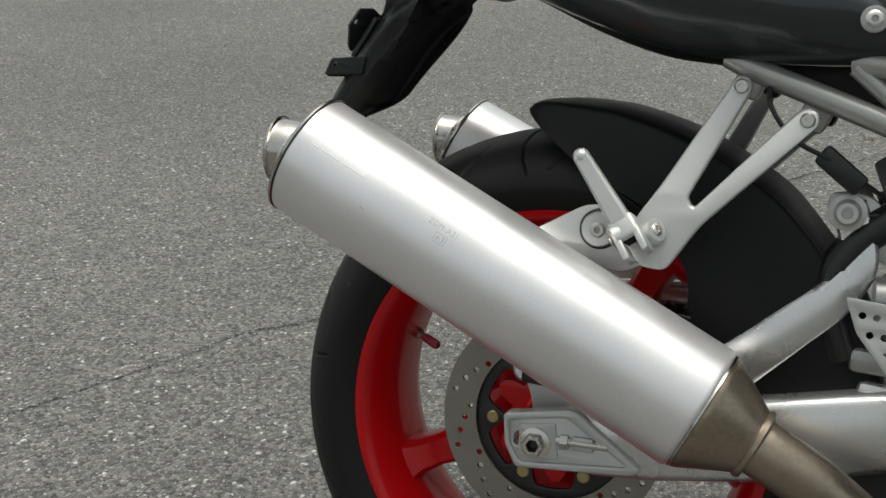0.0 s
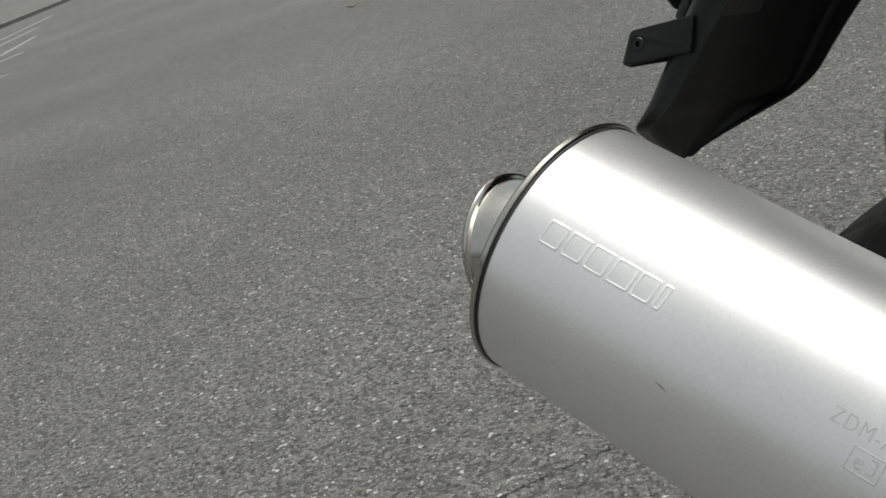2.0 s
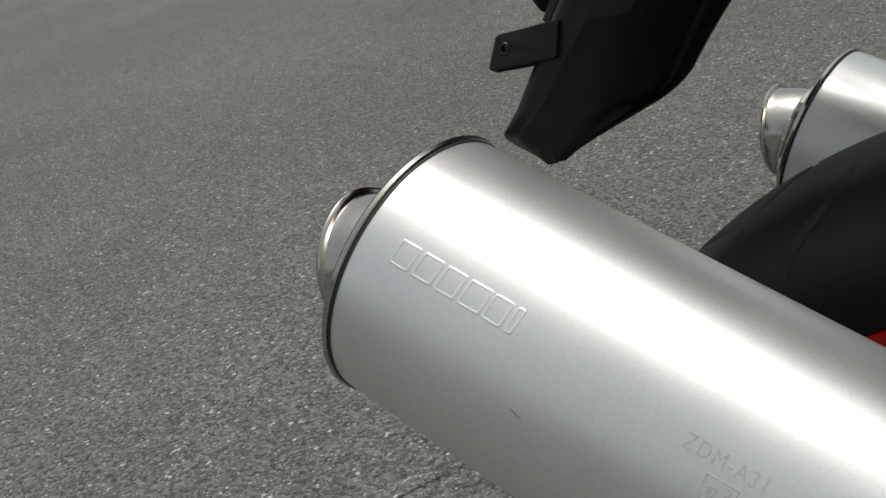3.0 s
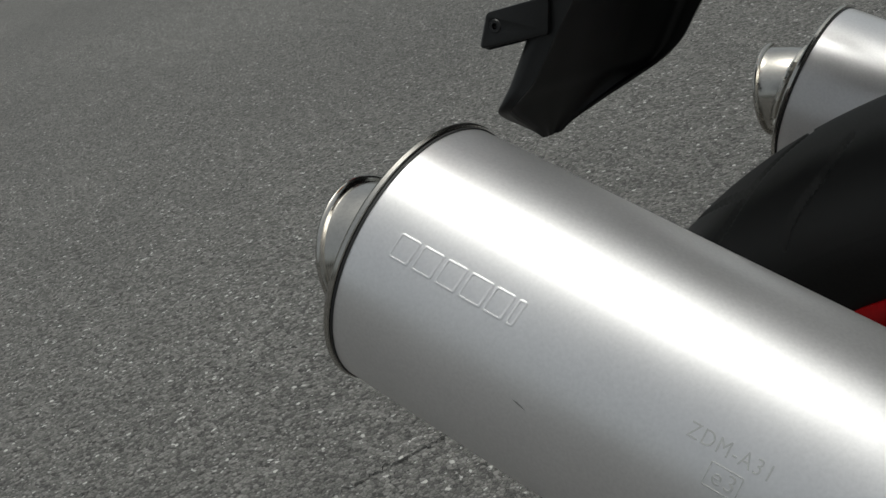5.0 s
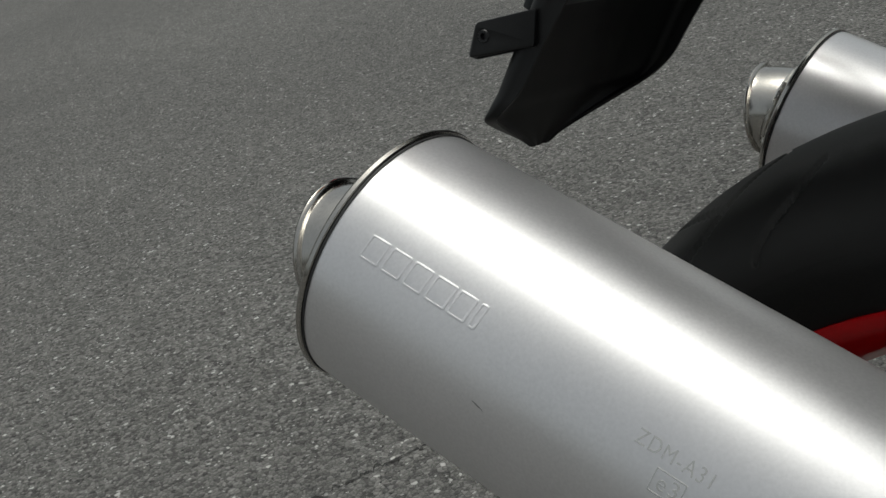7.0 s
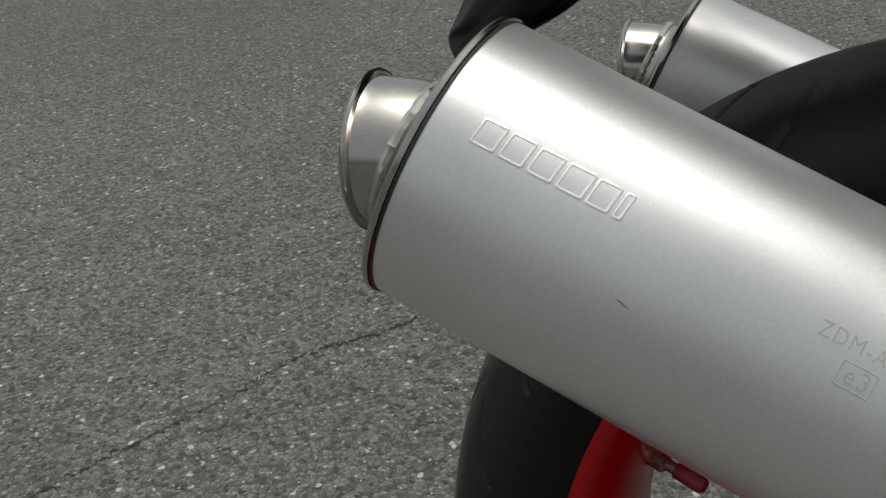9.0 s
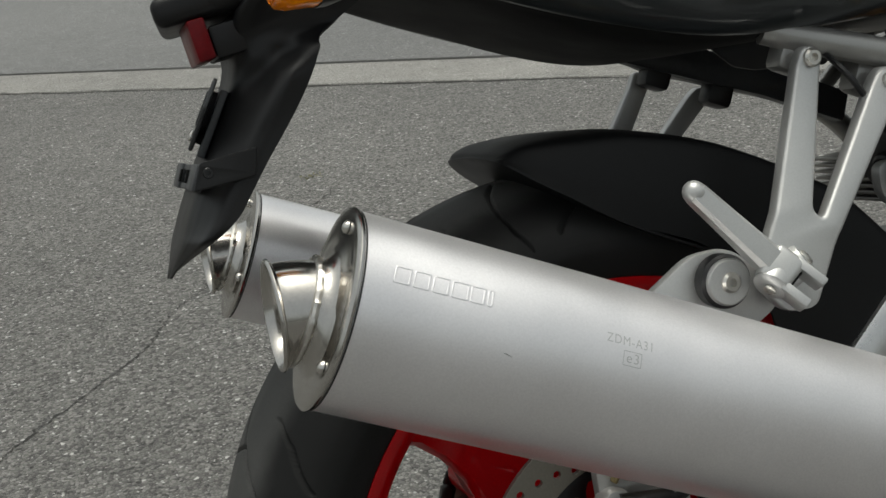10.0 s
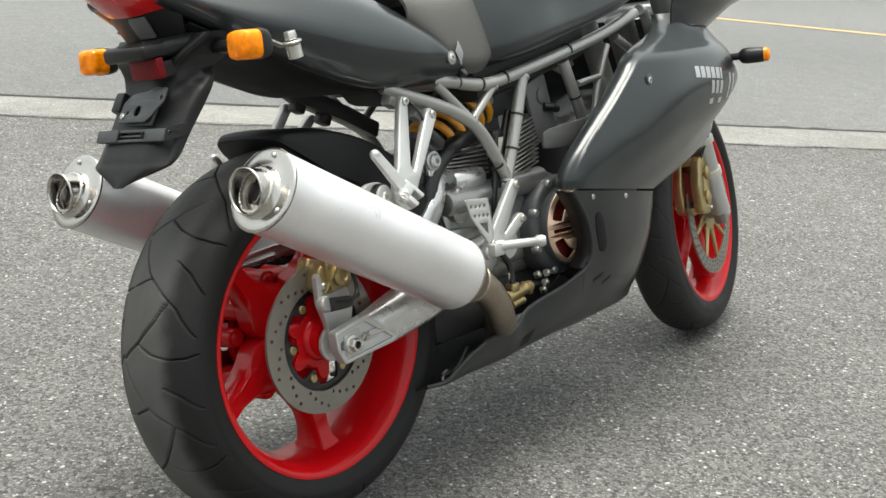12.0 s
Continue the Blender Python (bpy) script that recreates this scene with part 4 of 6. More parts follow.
# ---- number plate hanger under the tail ----
HANG = ((0.822, -0.196, -0.090, 0.106), (0.812, -0.205, -0.103, 0.101), (0.800, -0.217, -0.118, 0.088), (0.789, -0.226, -0.132, 0.077), (0.776, -0.228, -0.153, 0.064), (0.766, -0.228, -0.171, 0.057), (0.757, -0.229, -0.1745, 0.053), (0.742, -0.235, -0.182, 0.049), (0.722, -0.246, -0.195, 0.048),
        (0.703, -0.258, -0.210, 0.048), (0.684, -0.269, -0.226, 0.050), (0.6636, -0.280, -0.242, 0.052), (0.652, -0.286, -0.251, 0.053), (0.643, -0.290, -0.262, 0.053), (0.6365, -0.2935, -0.272, 0.052), (0.630, -0.2965, -0.281, 0.044), (0.622, -0.300, -0.291, 0.028), (0.615, -0.303, -0.299, 0.014), (0.609, -0.3055, -0.304, 0.006))
# half width by height: a slim neck that swells into a shoulder and then the broad flank
FLANK = ((0.608, 0.008), (0.615, 0.024), (0.622, 0.044), (0.630, 0.068), (0.6365, 0.084), (0.643, 0.0875), (0.690, 0.087), (0.716, 0.088), (0.736, 0.0905), (0.752, 0.092), (0.760, 0.0885), (0.767, 0.080), (0.776, 0.073), (0.789, 0.080), (0.800, 0.090), (0.812, 0.103), (0.83, 0.110))


def flank(z):
    return float(np.interp(z, [a for a, b in FLANK], [b for a, b in FLANK]))


hang = []
for z, xb, xf, spine in HANG:
    d = xf - xb
    low_end = min(1.0, max(0.0, (z - 0.640) / 0.06))  # the shoulder drops towards the spine
    row = []
    for f in (0.0, 0.16, 0.32, 0.48, 0.64, 0.78, 0.90):
        hw = flank(z + 0.052 * f ** 1.3 * low_end * min(1.0, max(0.0, (0.778 - z) / 0.02)))
        k = max(0.0, (f - 0.42) / 0.58) ** 1.15
        row.append((xf - d * f, -(hw * (1 - k) + min(spine, hw) * k), z))
    hang.append(row + [(xb, -spine * 0.90, z), (xb - 0.001, -spine * 0.4, z), (xb - 0.001, 0, z)])
hanger = part("plate_hanger", patch(hang, 5, 5, 0.002, True), BLACK, bike, "black plastic number plate hanger")


def skew(bm, dx=0.0, dy=0.0):
    """The knocked number plate gear stands a little askew: its far end further forward."""
    for v in bm.verts:
        v.co.x += dx + 0.10 * v.co.y
        v.co.y += dy
    return bm


def on_plate(bm, u, v, lift=0.0, turn=0.0):
    """Puts a part drawn in the xy plane on the sloping back of the hanger, u across and v up from the bracket's middle."""
    back = Matrix(((0, 0.52, -0.854, -0.243), (-1, 0, 0, -0.006), (0, 0.854, 0.52, 0.728), (0, 0, 0, 1)))
    bm.transform(back @ Matrix.Translation((u, v, lift)) @ Matrix.Rotation(radians(turn), 4, "Z"))
    return skew(bm, -0.010, -0.008)


part("plate_backing", on_plate(box((0.078, 0.052, 0.006), None, 0.0015), -0.004, -0.008, -0.008), BRACKET, hanger)
brk = plate(rounded([(-0.046, -0.032), (0.028, -0.032), (0.040, -0.024), (0.052, -0.010), (0.062, 0.000), (0.060, 0.022), (0.030, 0.024), (0.012, 0.018), (-0.028, 0.014), (-0.046, 0.000)], 0.003), [ring_pts(0.0, -0.014, 0.0085, 16), ring_pts(0.053, 0.006, 0.0036, 12), ring_pts(-0.026, -0.016, 0.003, 10)], 0.003)
part("plate_bracket", on_plate(brk, 0, 0, 0.001), BRACKET, hanger, "grey metal number plate bracket with holes")
part("clip", on_plate(join(box((0.024, 0.032, 0.014), pose(0, 0, 0.004), 0.003), box((0.030, 0.010, 0.010), pose(0.012, -0.018, 0.002, 0, 0, -25), 0.002)), -0.062, 0.002, -0.006), BLACK, hanger)
part("bracket_screw", on_plate(bolt(Vector((0, 0, 0)), (0, 0, 1), 0.005, 0.003), -0.036, -0.022, 0.0025), BOLT, hanger)
bar_m = pose(-0.2755, -0.009, 0.6815, 0, 24, 0)
part("tab_bar", join(box((0.007, 0.046, 0.0195), pose(0, -0.057, 0), 0.0015), box((0.007, 0.050, 0.0195), pose(-0.001, 0.054, 0), 0.0015), box((0.005, 0.075, 0.0045), pose(0, 0.0, 0.0072), 0.001), box((0.005, 0.075, 0.0045), pose(0, 0.0, -0.0072), 0.001), box((0.004, 0.075, 0.003), pose(0.001, 0.0, 0.0), 0.0008)), BRACKET, hanger, "dark bracket bar with two lugs").data.transform(bar_m)
for u in (-0.031, 0.026):
    part("bar_slot", box((0.002, 0.004, 0.010), bar_m @ pose(-0.0042, u, 0), 0.0005), OPENING_SHADE, hanger)
lug = side_plate(rounded([(-0.2805, 0.673), (-0.236, 0.676), (-0.232, 0.696), (-0.273, 0.692)], 0.002), -0.0885, [ring_pts(-0.2685, 0.6842, 0.0034, 12)], 0.004)
part("side_lug", lug, BLACK, hanger)
part("lug_screw", bolt(Vector((-0.2685, -0.0880, 0.6842)), (0, -1, 0), 0.0045, 0.003), GLOSS_BLACK, hanger)
part("reflector", box((0.013, 0.066, 0.030), pose(-0.2525, -0.037, 0.776, 0, -8, 0), 0.002), RED_LENS, hanger, "dark red rear reflector")
part("reflector_mount", box((0.046, 0.058, 0.024), pose(-0.222, -0.035, 0.776, 0, -8, 0), 0.003), BLACK, hanger)
part("lamp_bar", skew(box((0.076, 0.112, 0.022), pose(-0.248, -0.014, 0.803, 0, -8, 0), 0.007, 3), 0.010, 0.0), BLACK, hanger, "black plate lamp bar")
part("lamp_bar_arm", tube([(-0.262, -0.050, 0.802), (-0.225, -0.062, 0.806), (-0.190, -0.070, 0.812)], 0.0135, 14, 4), BLACK, hanger)
part("lamp_bar_ridge", skew(box((0.050, 0.090, 0.006), pose(-0.238, -0.012, 0.8135, 0, -8, 0), 0.003), 0.006, 0.0), BLACK, hanger)
for y in (-1, 1):
    part("indicator_stalk", skew(tube([(-0.165, y * 0.03, 0.806), (-0.190, y * 0.09, 0.800), (-0.186, y * 0.175, 0.794)], 0.010, 12), 0.035), BLACK, hanger)


def indicator(s):
    def stand(bm):
        bm.transform(Matrix.Translation((-0.209, -0.199 * s, 0.7965)) @ Matrix.Scale(0.86, 4) @ Matrix.Translation((0.209, 0.199 * s, -0.793)))
        bmesh.ops.translate(bm, vec=(0.015, 0, 0) if s > 0 else (0.036, -0.010, 0), verts=bm.verts)
        return bm

    def ringr(x, hy, hz, c=0.5, y=-0.199, z=0.793):
        return [Vector((x, y + hy * math.copysign(abs(math.cos(a)) ** c, math.cos(a)), z + hz * math.copysign(abs(math.sin(a)) ** c, math.sin(a)))) for a in [2 * math.pi * k / 28 for k in range(28)]]
    cup = loft([ringr(-0.208, 0.0295, 0.0255), ringr(-0.200, 0.0295, 0.0255), ringr(-0.189, 0.027, 0.023), ringr(-0.179, 0.019, 0.017), ringr(-0.175, 0.008, 0.008)])
    ob = part("indicator", stand(flip(cup, s)), BLACK, bike, "rear turn signal with amber lens")
    lens = loft([ringr(-0.207, 0.0285, 0.0245), ringr(-0.230, 0.028, 0.024), ringr(-0.237, 0.026, 0.022), ringr(-0.2405, 0.021, 0.017), ringr(-0.2415, 0.012, 0.010)])
    part("lens", stand(flip(lens, s)), AMBER, ob, "ribbed amber lens")
    for k in range(5):
        rr = 0.004 + 0.0027 * k
        part("lens_rib", stand(flip(tube([(-0.2412, -0.201 - rr * math.cos(a), 0.786 + rr * math.sin(a) * 0.8) for a in [math.pi * (j / 8) - 2.2 for j in range(9)]], 0.0007, 6, 2), s)), AMBER, ob)


indicator(1)
indicator(-1)
hook_tilt = Matrix.Translation((-0.105, -0.190, 0.792)) @ Matrix.Rotation(radians(-13), 4, "Y") @ Matrix.Translation((0.105, 0.190, -0.792))
hook_bm = join(cyl((-0.105, -0.190, 0.772), (-0.105, -0.190, 0.792), 0.0115, 0.0115, 20, 0.001), cyl((-0.105, -0.190, 0.794), (-0.105, -0.190, 0.798), 0.0145, None, 20, 0.001), cyl((-0.105, -0.190, 0.800), (-0.105, -0.190, 0.812), 0.0095, 0.009, 6, 0.001))
hook_bm.transform(hook_tilt)
hook = part("helmet_hook", hook_bm, BOLT, bike, "zinc bolt and nut holding the tail bracket")
part("hook_plate", box((0.052, 0.012, 0.004), pose(-0.130, -0.180, 0.796, 0, 12, 20), 0.001), BOLT, hook)

# ---- hugger over the rear tyre ----
hug = []
for k, (deg, ro, hw, drop) in enumerate(((98.2, 0.346, 0.062, 0.0005), (97.4, 0.350, 0.074, 0.009), (95, 0.353, 0.085, 0.024), (91.5, 0.353, 0.092, 0.036), (87, 0.352, 0.097, 0.050), (81, 0.351, 0.101, 0.064), (69, 0.348, 0.106, 0.074), (55, 0.347, 0.107, 0.102), (46, 0.346, 0.107, 0.130), (30, 0.346, 0.107, 0.136), (18, 0.346, 0.104, 0.126), (8, 0.346, 0.10, 0.095))):
    a = radians(deg)
    e = Vector((math.cos(a), 0, math.sin(a)))

    def at(r, y):
        return Vector((0, y, 0.31)) + e * r
    lip = (0.0005, 0.003, 0.006, 0.010)[k] if k < 4 else 0.012
    hug.append([at(ro - lip - drop, -hw - 0.004), at(ro - lip - drop * 0.5, -hw - 0.003), at(ro - lip, -hw + 0.003), at(ro - lip / 3, -hw * 0.85), at(ro, -hw * 0.5), at(ro, 0)])
beak = [[tuple(row[0]), tuple(row[0].lerp(Vector((row[0].x, 0, row[0].z)), 0.5) + Vector((0, 0, 0.002))), (row[0].x, 0, row[0].z + 0.003)] for row in hug[:7]]
hugger = part("hugger", patch(hug, 4, 5, 0.003, True), HUGGER, bike, "matt black plastic rear hugger mudguard")
part("beak_underside", patch(beak, 4, 4, 0.002, True), HUGGER, hugger)

# ---- fairing ----
up = []
for z, slope, pts in (
        (0.800, 0.0, [(1.050, -0.165), (1.12, -0.164), (1.20, -0.146), (1.29, -0.102), (1.36, 0.0)]),
        (0.782, 0.0, [(1.030, -0.178), (1.11, -0.181), (1.21, -0.160), (1.31, -0.112), (1.38, 0.0)]),
        (0.757, 0.0, [(0.972, -0.196), (1.08, -0.206), (1.19, -0.188), (1.31, -0.128), (1.41, 0.0)]),
        (0.732, 0.0, [(0.858, -0.220), (1.01, -0.234), (1.16, -0.218), (1.31, -0.152), (1.45, 0.0)]),
        (0.714, 0.0, [(0.786, -0.240), (0.96, -0.258), (1.15, -0.240), (1.31, -0.170), (1.48, 0.0)]),
        (0.690, 0.0, [(0.750, -0.246), (0.94, -0.270), (1.15, -0.252), (1.315, -0.182), (1.50, 0.0)]),
        (0.640, 0.0, [(0.682, -0.248), (0.90, -0.280), (1.15, -0.260), (1.33, -0.190), (1.54, 0.0)]),
        (0.580, 0.0, [(0.600, -0.244), (0.85, -0.276), (1.10, -0.250), (1.25, -0.195), (1.46, -0.05)]),
        (0.542, 0.03, [(0.552, -0.241), (0.79, -0.266), (0.99, -0.242), (1.12, -0.206), (1.24, -0.165)]),
        (0.510, 0.09, [(0.527, -0.238), (0.70, -0.252), (0.87, -0.234), (0.98, -0.210), (1.04, -0.190)]),
        (0.487, 0.145, [(0.526, -0.237), (0.66, -0.244), (0.77, -0.234), (0.86, -0.215), (0.892, -0.200)])):
    (x0, y0), rest = pts[0], pts[1:]
    row = [(x0 + 0.036, y0 + 0.054), (x0 + 0.008, y0 + 0.040), (x0 - 0.004, y0 + 0.021), (x0 + 0.006, y0 + 0.004), (x0 + 0.036, y0 - 0.007)] + rest
    up.append([(x, y, z - slope * max(0.0, x - x0)) for x, y in row])
fairing = part("upper_fairing", patch(up, 6, 5, 0.004, True), PAINT, bike, "glossy graphite grey upper fairing")
low = [
    [(0.528, -0.237, 0.483), (0.66, -0.243, 0.464), (0.77, -0.233, 0.447), (0.86, -0.214, 0.433), (0.890, -0.199, 0.429)],
    [(0.556, -0.233, 0.452), (0.67, -0.238, 0.430), (0.775, -0.228, 0.415), (0.85, -0.212, 0.402), (0.892, -0.194, 0.392)],
    [(0.584, -0.227, 0.420), (0.68, -0.232, 0.395), (0.775, -0.222, 0.375), (0.845, -0.206, 0.357), (0.890, -0.186, 0.347)],
    [(0.609, -0.218, 0.374), (0.69, -0.222, 0.350), (0.770, -0.213, 0.332), (0.835, -0.198, 0.320), (0.884, -0.178, 0.312)],
    [(0.614, -0.210, 0.341), (0.69, -0.208, 0.310), (0.760, -0.198, 0.290), (0.830, -0.184, 0.280), (0.880, -0.164, 0.272)],
    [(0.600, -0.204, 0.318), (0.68, -0.194, 0.278), (0.755, -0.184, 0.260), (0.830, -0.170, 0.250), (0.880, -0.150, 0.244)],
    [(0.622, -0.176, 0.242), (0.69, -0.170, 0.232), (0.760, -0.162, 0.226), (0.830, -0.150, 0.222), (0.880, -0.136, 0.222)],
    [(0.660, -0.130, 0.187), (0.73, -0.126, 0.188), (0.790, -0.122, 0.189), (0.840, -0.118, 0.190), (0.885, -0.110, 0.192)],
    [(0.680, 0.0, 0.162), (0.75, 0.0, 0.164), (0.82, 0.0, 0.166), (0.87, 0.0, 0.168), (0.915, 0.0, 0.172)]]
lower = part("lower_fairing", patch(low, 6, 5, 0.004, True), PAN, bike, "graphite grey lower fairing with oval slot")
belly = [[(0.196, -0.118, 0.1800), (0.197, -0.112, 0.176), (0.200, -0.080, 0.168), (0.21, 0, 0.158)],
         [(0.234, -0.132, 0.1815), (0.235, -0.126, 0.174), (0.240, -0.095, 0.166), (0.25, 0, 0.154)],
         [(0.254, -0.139, 0.194), (0.256, -0.133, 0.180), (0.260, -0.105, 0.167), (0.27, 0, 0.152)],
         [(0.284, -0.148, 0.214), (0.287, -0.140, 0.192), (0.290, -0.110, 0.169), (0.30, 0, 0.150)],
         [(0.315, -0.154, 0.2275), (0.319, -0.145, 0.200), (0.323, -0.114, 0.171), (0.33, 0, 0.149)],
         [(0.345, -0.159, 0.2385), (0.351, -0.150, 0.206), (0.357, -0.117, 0.172), (0.36, 0, 0.149)],
         [(0.374, -0.163, 0.2385), (0.383, -0.154, 0.208), (0.392, -0.119, 0.173), (0.39, 0, 0.149)],
         [(0.402, -0.167, 0.2395), (0.413, -0.157, 0.209), (0.427, -0.120, 0.174), (0.42, 0, 0.150)],
         [(0.430, -0.166, 0.256), (0.442, -0.158, 0.213), (0.458, -0.120, 0.177), (0.46, 0, 0.151)],
         [(0.450, -0.170, 0.270), (0.464, -0.161, 0.216), (0.484, -0.120, 0.178), (0.49, 0, 0.152)],
         [(0.486, -0.178, 0.281), (0.504, -0.166, 0.221), (0.530, -0.121, 0.181), (0.54, 0, 0.155)],
         [(0.538, -0.190, 0.294), (0.562, -0.171, 0.230), (0.598, -0.125, 0.185), (0.61, 0, 0.158)],
         [(0.600, -0.204, 0.318), (0.622, -0.176, 0.242), (0.660, -0.130, 0.187), (0.68, 0, 0.162)]]
bp = part("belly_pan", patch(belly, 5, 5, 0.004, True), PAN, bike, "graphite grey belly pan with turned edge")
trim_pts = [r[0] for r in belly] + [r[0] for r in low[4::-1]]
part("pan_edge", tube(trim_pts, 0.0042, 8, 5), PAN, bp)
part("pan_edge", tube([(a, -b, c) for a, b, c in trim_pts], 0.0042, 8, 5), PAN, bp)
# the turned-in rear flange of the lower fairing, its shadow painted in as black
flange = [[(a, b, c), (a - 0.005, b + 0.014, c), (a + 0.004, b + 0.040, c)] for a, b, c in [r[0] for r in low[:5]] + [(0.600, -0.204, 0.318)]]
for s in (1, -1):
    part("rear_flange", flip(patch(flange, 4, 4, 0.003), s), BLACK, lower)


# ---- swingarm, axle, rear brake ----
swing = None


def lift(bm, dz=0.005):
    bmesh.ops.translate(bm, vec=(-0.002, 0, dz), verts=bm.verts)
    return bm


for s in (1, -1):
    rings = []
    for x, zt, zb, yo, yi in ((0.020, 0.341, 0.284, -0.134, -0.104), (0.060, 0.348, 0.281, -0.136, -0.100), (0.12, 0.361, 0.286, -0.138, -0.092), (0.21, 0.384, 0.300, -0.138, -0.088), (0.30, 0.402, 0.320, -0.136, -0.086), (0.40, 0.418, 0.345, -0.130, -0.084), (0.46, 0.425, 0.362, -0.120, -0.084)):
        e = 0.010
        sec = [(yo, zb + e), (yo, zt - e), (yo + e * 0.4, zt - e * 0.3), (yo + e, zt), (yi - e, zt), (yi, zt - e), (yi, zb + e), (yi - e, zb), (yo + e, zb), (yo + e * 0.4, zb + e * 0.3)]
        rings.append([Vector((x, y, z)) for y, z in sec])
    arm = part("swingarm", flip(loft(rings), s), ARM, bike, "polished box-section alloy swingarm", 50)
    swing = swing or arm
    # cast axle end: a raised frame round a sunken panel with the slot, nut and adjuster
    ends = rounded([(-0.018, 0.276), (-0.031, 0.300), (-0.034, 0.332), (0.034, 0.345), (0.046, 0.343), (0.114, 0.293), (0.104, 0.286)], 0.005)
    inner = rounded([(-0.014, 0.283), (-0.025, 0.302), (-0.028, 0.325), (0.033, 0.3365), (0.098, 0.2945)], 0.004)
    part("axle_plate_frame", flip(lift(side_plate(ends, -0.138, [inner], 0.010, 0.002)), s), ALLOY, arm, "", 50)
    part("axle_plate", flip(lift(side_plate(ends, -0.1315, [rounded([(-0.022, 0.300), (-0.021, 0.313), (-0.014, 0.315), (-0.014, 0.299)], 0.003)], 0.016, 0.002)), s), ALLOY, arm)
    part("axle_block", flip(lift(side_plate(rounded([(-0.017, 0.3225), (0.022, 0.329), (0.0265, 0.291), (-0.010, 0.285)], 0.003), -0.1385, [rounded([(-0.0165, 0.300), (-0.0155, 0.311), (-0.0125, 0.311), (-0.0125, 0.300)], 0.001)], 0.006, 0.001)), s), ALLOY, arm)
    part("axle_washer", flip(lift(lathe([(0, 0.0165), (0.002, 0.0165), (0.003, 0.015)], Vector((0.002, -0.1415, 0.305)), (0, -1, 0), 28)), s), BOLT, arm)
    part("axle_nut", flip(lift(lathe([(0, 0.0122), (0.009, 0.0122), (0.011, 0.0106), (0.011, 0.0072), (0.005, 0.0070)], Vector((0.002, -0.143, 0.305)), (0, -1, 0), 6)), s), BOLT, arm, "zinc axle nut")
    part("axle_end", flip(lift(lathe([(0, 0.0068), (0.008, 0.0068), (0.009, 0.005), (0.006, 0.0035)], Vector((0.002, -0.143, 0.305)), (0, -1, 0), 18)), s), GLOSS_BLACK, arm)
    part("adjuster_screw", flip(lift(tube([(0.024, -0.141, 0.311), (0.078, -0.141, 0.312)], 0.0042, 10, 1, True)), s), BOLT, arm)
    part("adjuster_nut", flip(lift(lathe([(0, 0.0085), (0.008, 0.0085)], Vector((0.029, -0.141, 0.311)), (1, 0, 0.02), 6)), s), BOLT, arm)
    part("adjuster_block", flip(lift(box((0.022, 0.008, 0.015), pose(0.052, -0.140, 0.311, 0, 0, 0), 0.002)), s), ALLOY, arm)
    # upper brace that rises to the rocker
    br = []
    for c, w in (((0.160, -0.112, 0.384), 0.026), ((0.200, -0.111, 0.420), 0.023), ((0.240, -0.109, 0.456), 0.021), ((0.278, -0.106, 0.491), 0.019), ((0.296, -0.102, 0.522), 0.017), ((0.291, -0.098, 0.552), 0.017), ((0.281, -0.096, 0.580), 0.016)):
        br.append((Vector(c), w))
    centre, wid = spline([c for c, w in br], 6), spline([(w, 0, 0) for c, w in br], 6)
    br = [(c, w.x) for c, w in zip(centre, wid)]
    rings = []
    for i, (c, w) in enumerate(br):
        d = (br[min(i + 1, len(br) - 1)][0] - br[max(i - 1, 0)][0]).normalized()
        nrm = Vector((-d.z, 0, d.x))
        rings.append([c + nrm * w * a + Vector((0, b, 0)) for a, b in ((-1, 0.006), (-1, -0.005), (-0.75, -0.009), (0.75, -0.009), (1, -0.005), (1, 0.006), (0.75, 0.009), (-0.75, 0.009))])
    part("swingarm_brace", flip(loft(rings), s), ARM, arm, "", 50)
part("swingarm_bridge", box((0.06, 0.18, 0.07), pose(0.40, 0, 0.385), 0.012), ARM, swing)
part("swingarm_pivot", cyl((0.46, -0.128, 0.392), (0.46, 0.128, 0.392), 0.032, None, 32, 0.003), ALLOY, swing)
rocker = part("rocker", side_plate(rounded([(0.262, 0.590), (0.300, 0.590), (0.345, 0.545), (0.330, 0.520), (0.292, 0.535), (0.262, 0.562)], 0.010), -0.088, [], 0.012, 0.002), ALLOY, bike, "cast alloy shock rocker")
part("rocker_bolt", bolt(Vector((0.281, -0.112, 0.573)), (0, -1, 0), 0.013, 0.009), ALLOY, rocker)
part("rocker_bush", lathe([(0, 0.018), (0.006, 0.018), (0.007, 0.016)], Vector((0.281, -0.106, 0.573)), (0, -1, 0), 24), ALLOY, rocker)

body = side_plate(rounded([(-0.030, 0.402), (-0.018, 0.440), (0.010, 0.452), (0.040, 0.446), (0.054, 0.424), (0.050, 0.396), (0.024, 0.386), (-0.006, 0.388)], 0.010), -0.090, [], 0.030, 0.005)
brake = part("rear_caliper", join(body, box((0.060, 0.028, 0.046), pose(0.012, -0.056, 0.420, 0, 22, 0), 0.006)), GOLD, bike, "gold anodised rear brake caliper", 50)
part("piston_boss", lathe([(0, 0.019), (0.006, 0.019), (0.010, 0.014), (0.010, 0.009), (0.008, 0.008)], Vector((0.026, -0.104, 0.418)), (0, -1, 0), 28), GOLD, brake)
for p in ((-0.006, 0.436), (-0.016, 0.408)):
    part("caliper_bolt", bolt(Vector((p[0], -0.105, p[1])), (0, -1, 0), 0.006, 0.005), BOLT, brake)
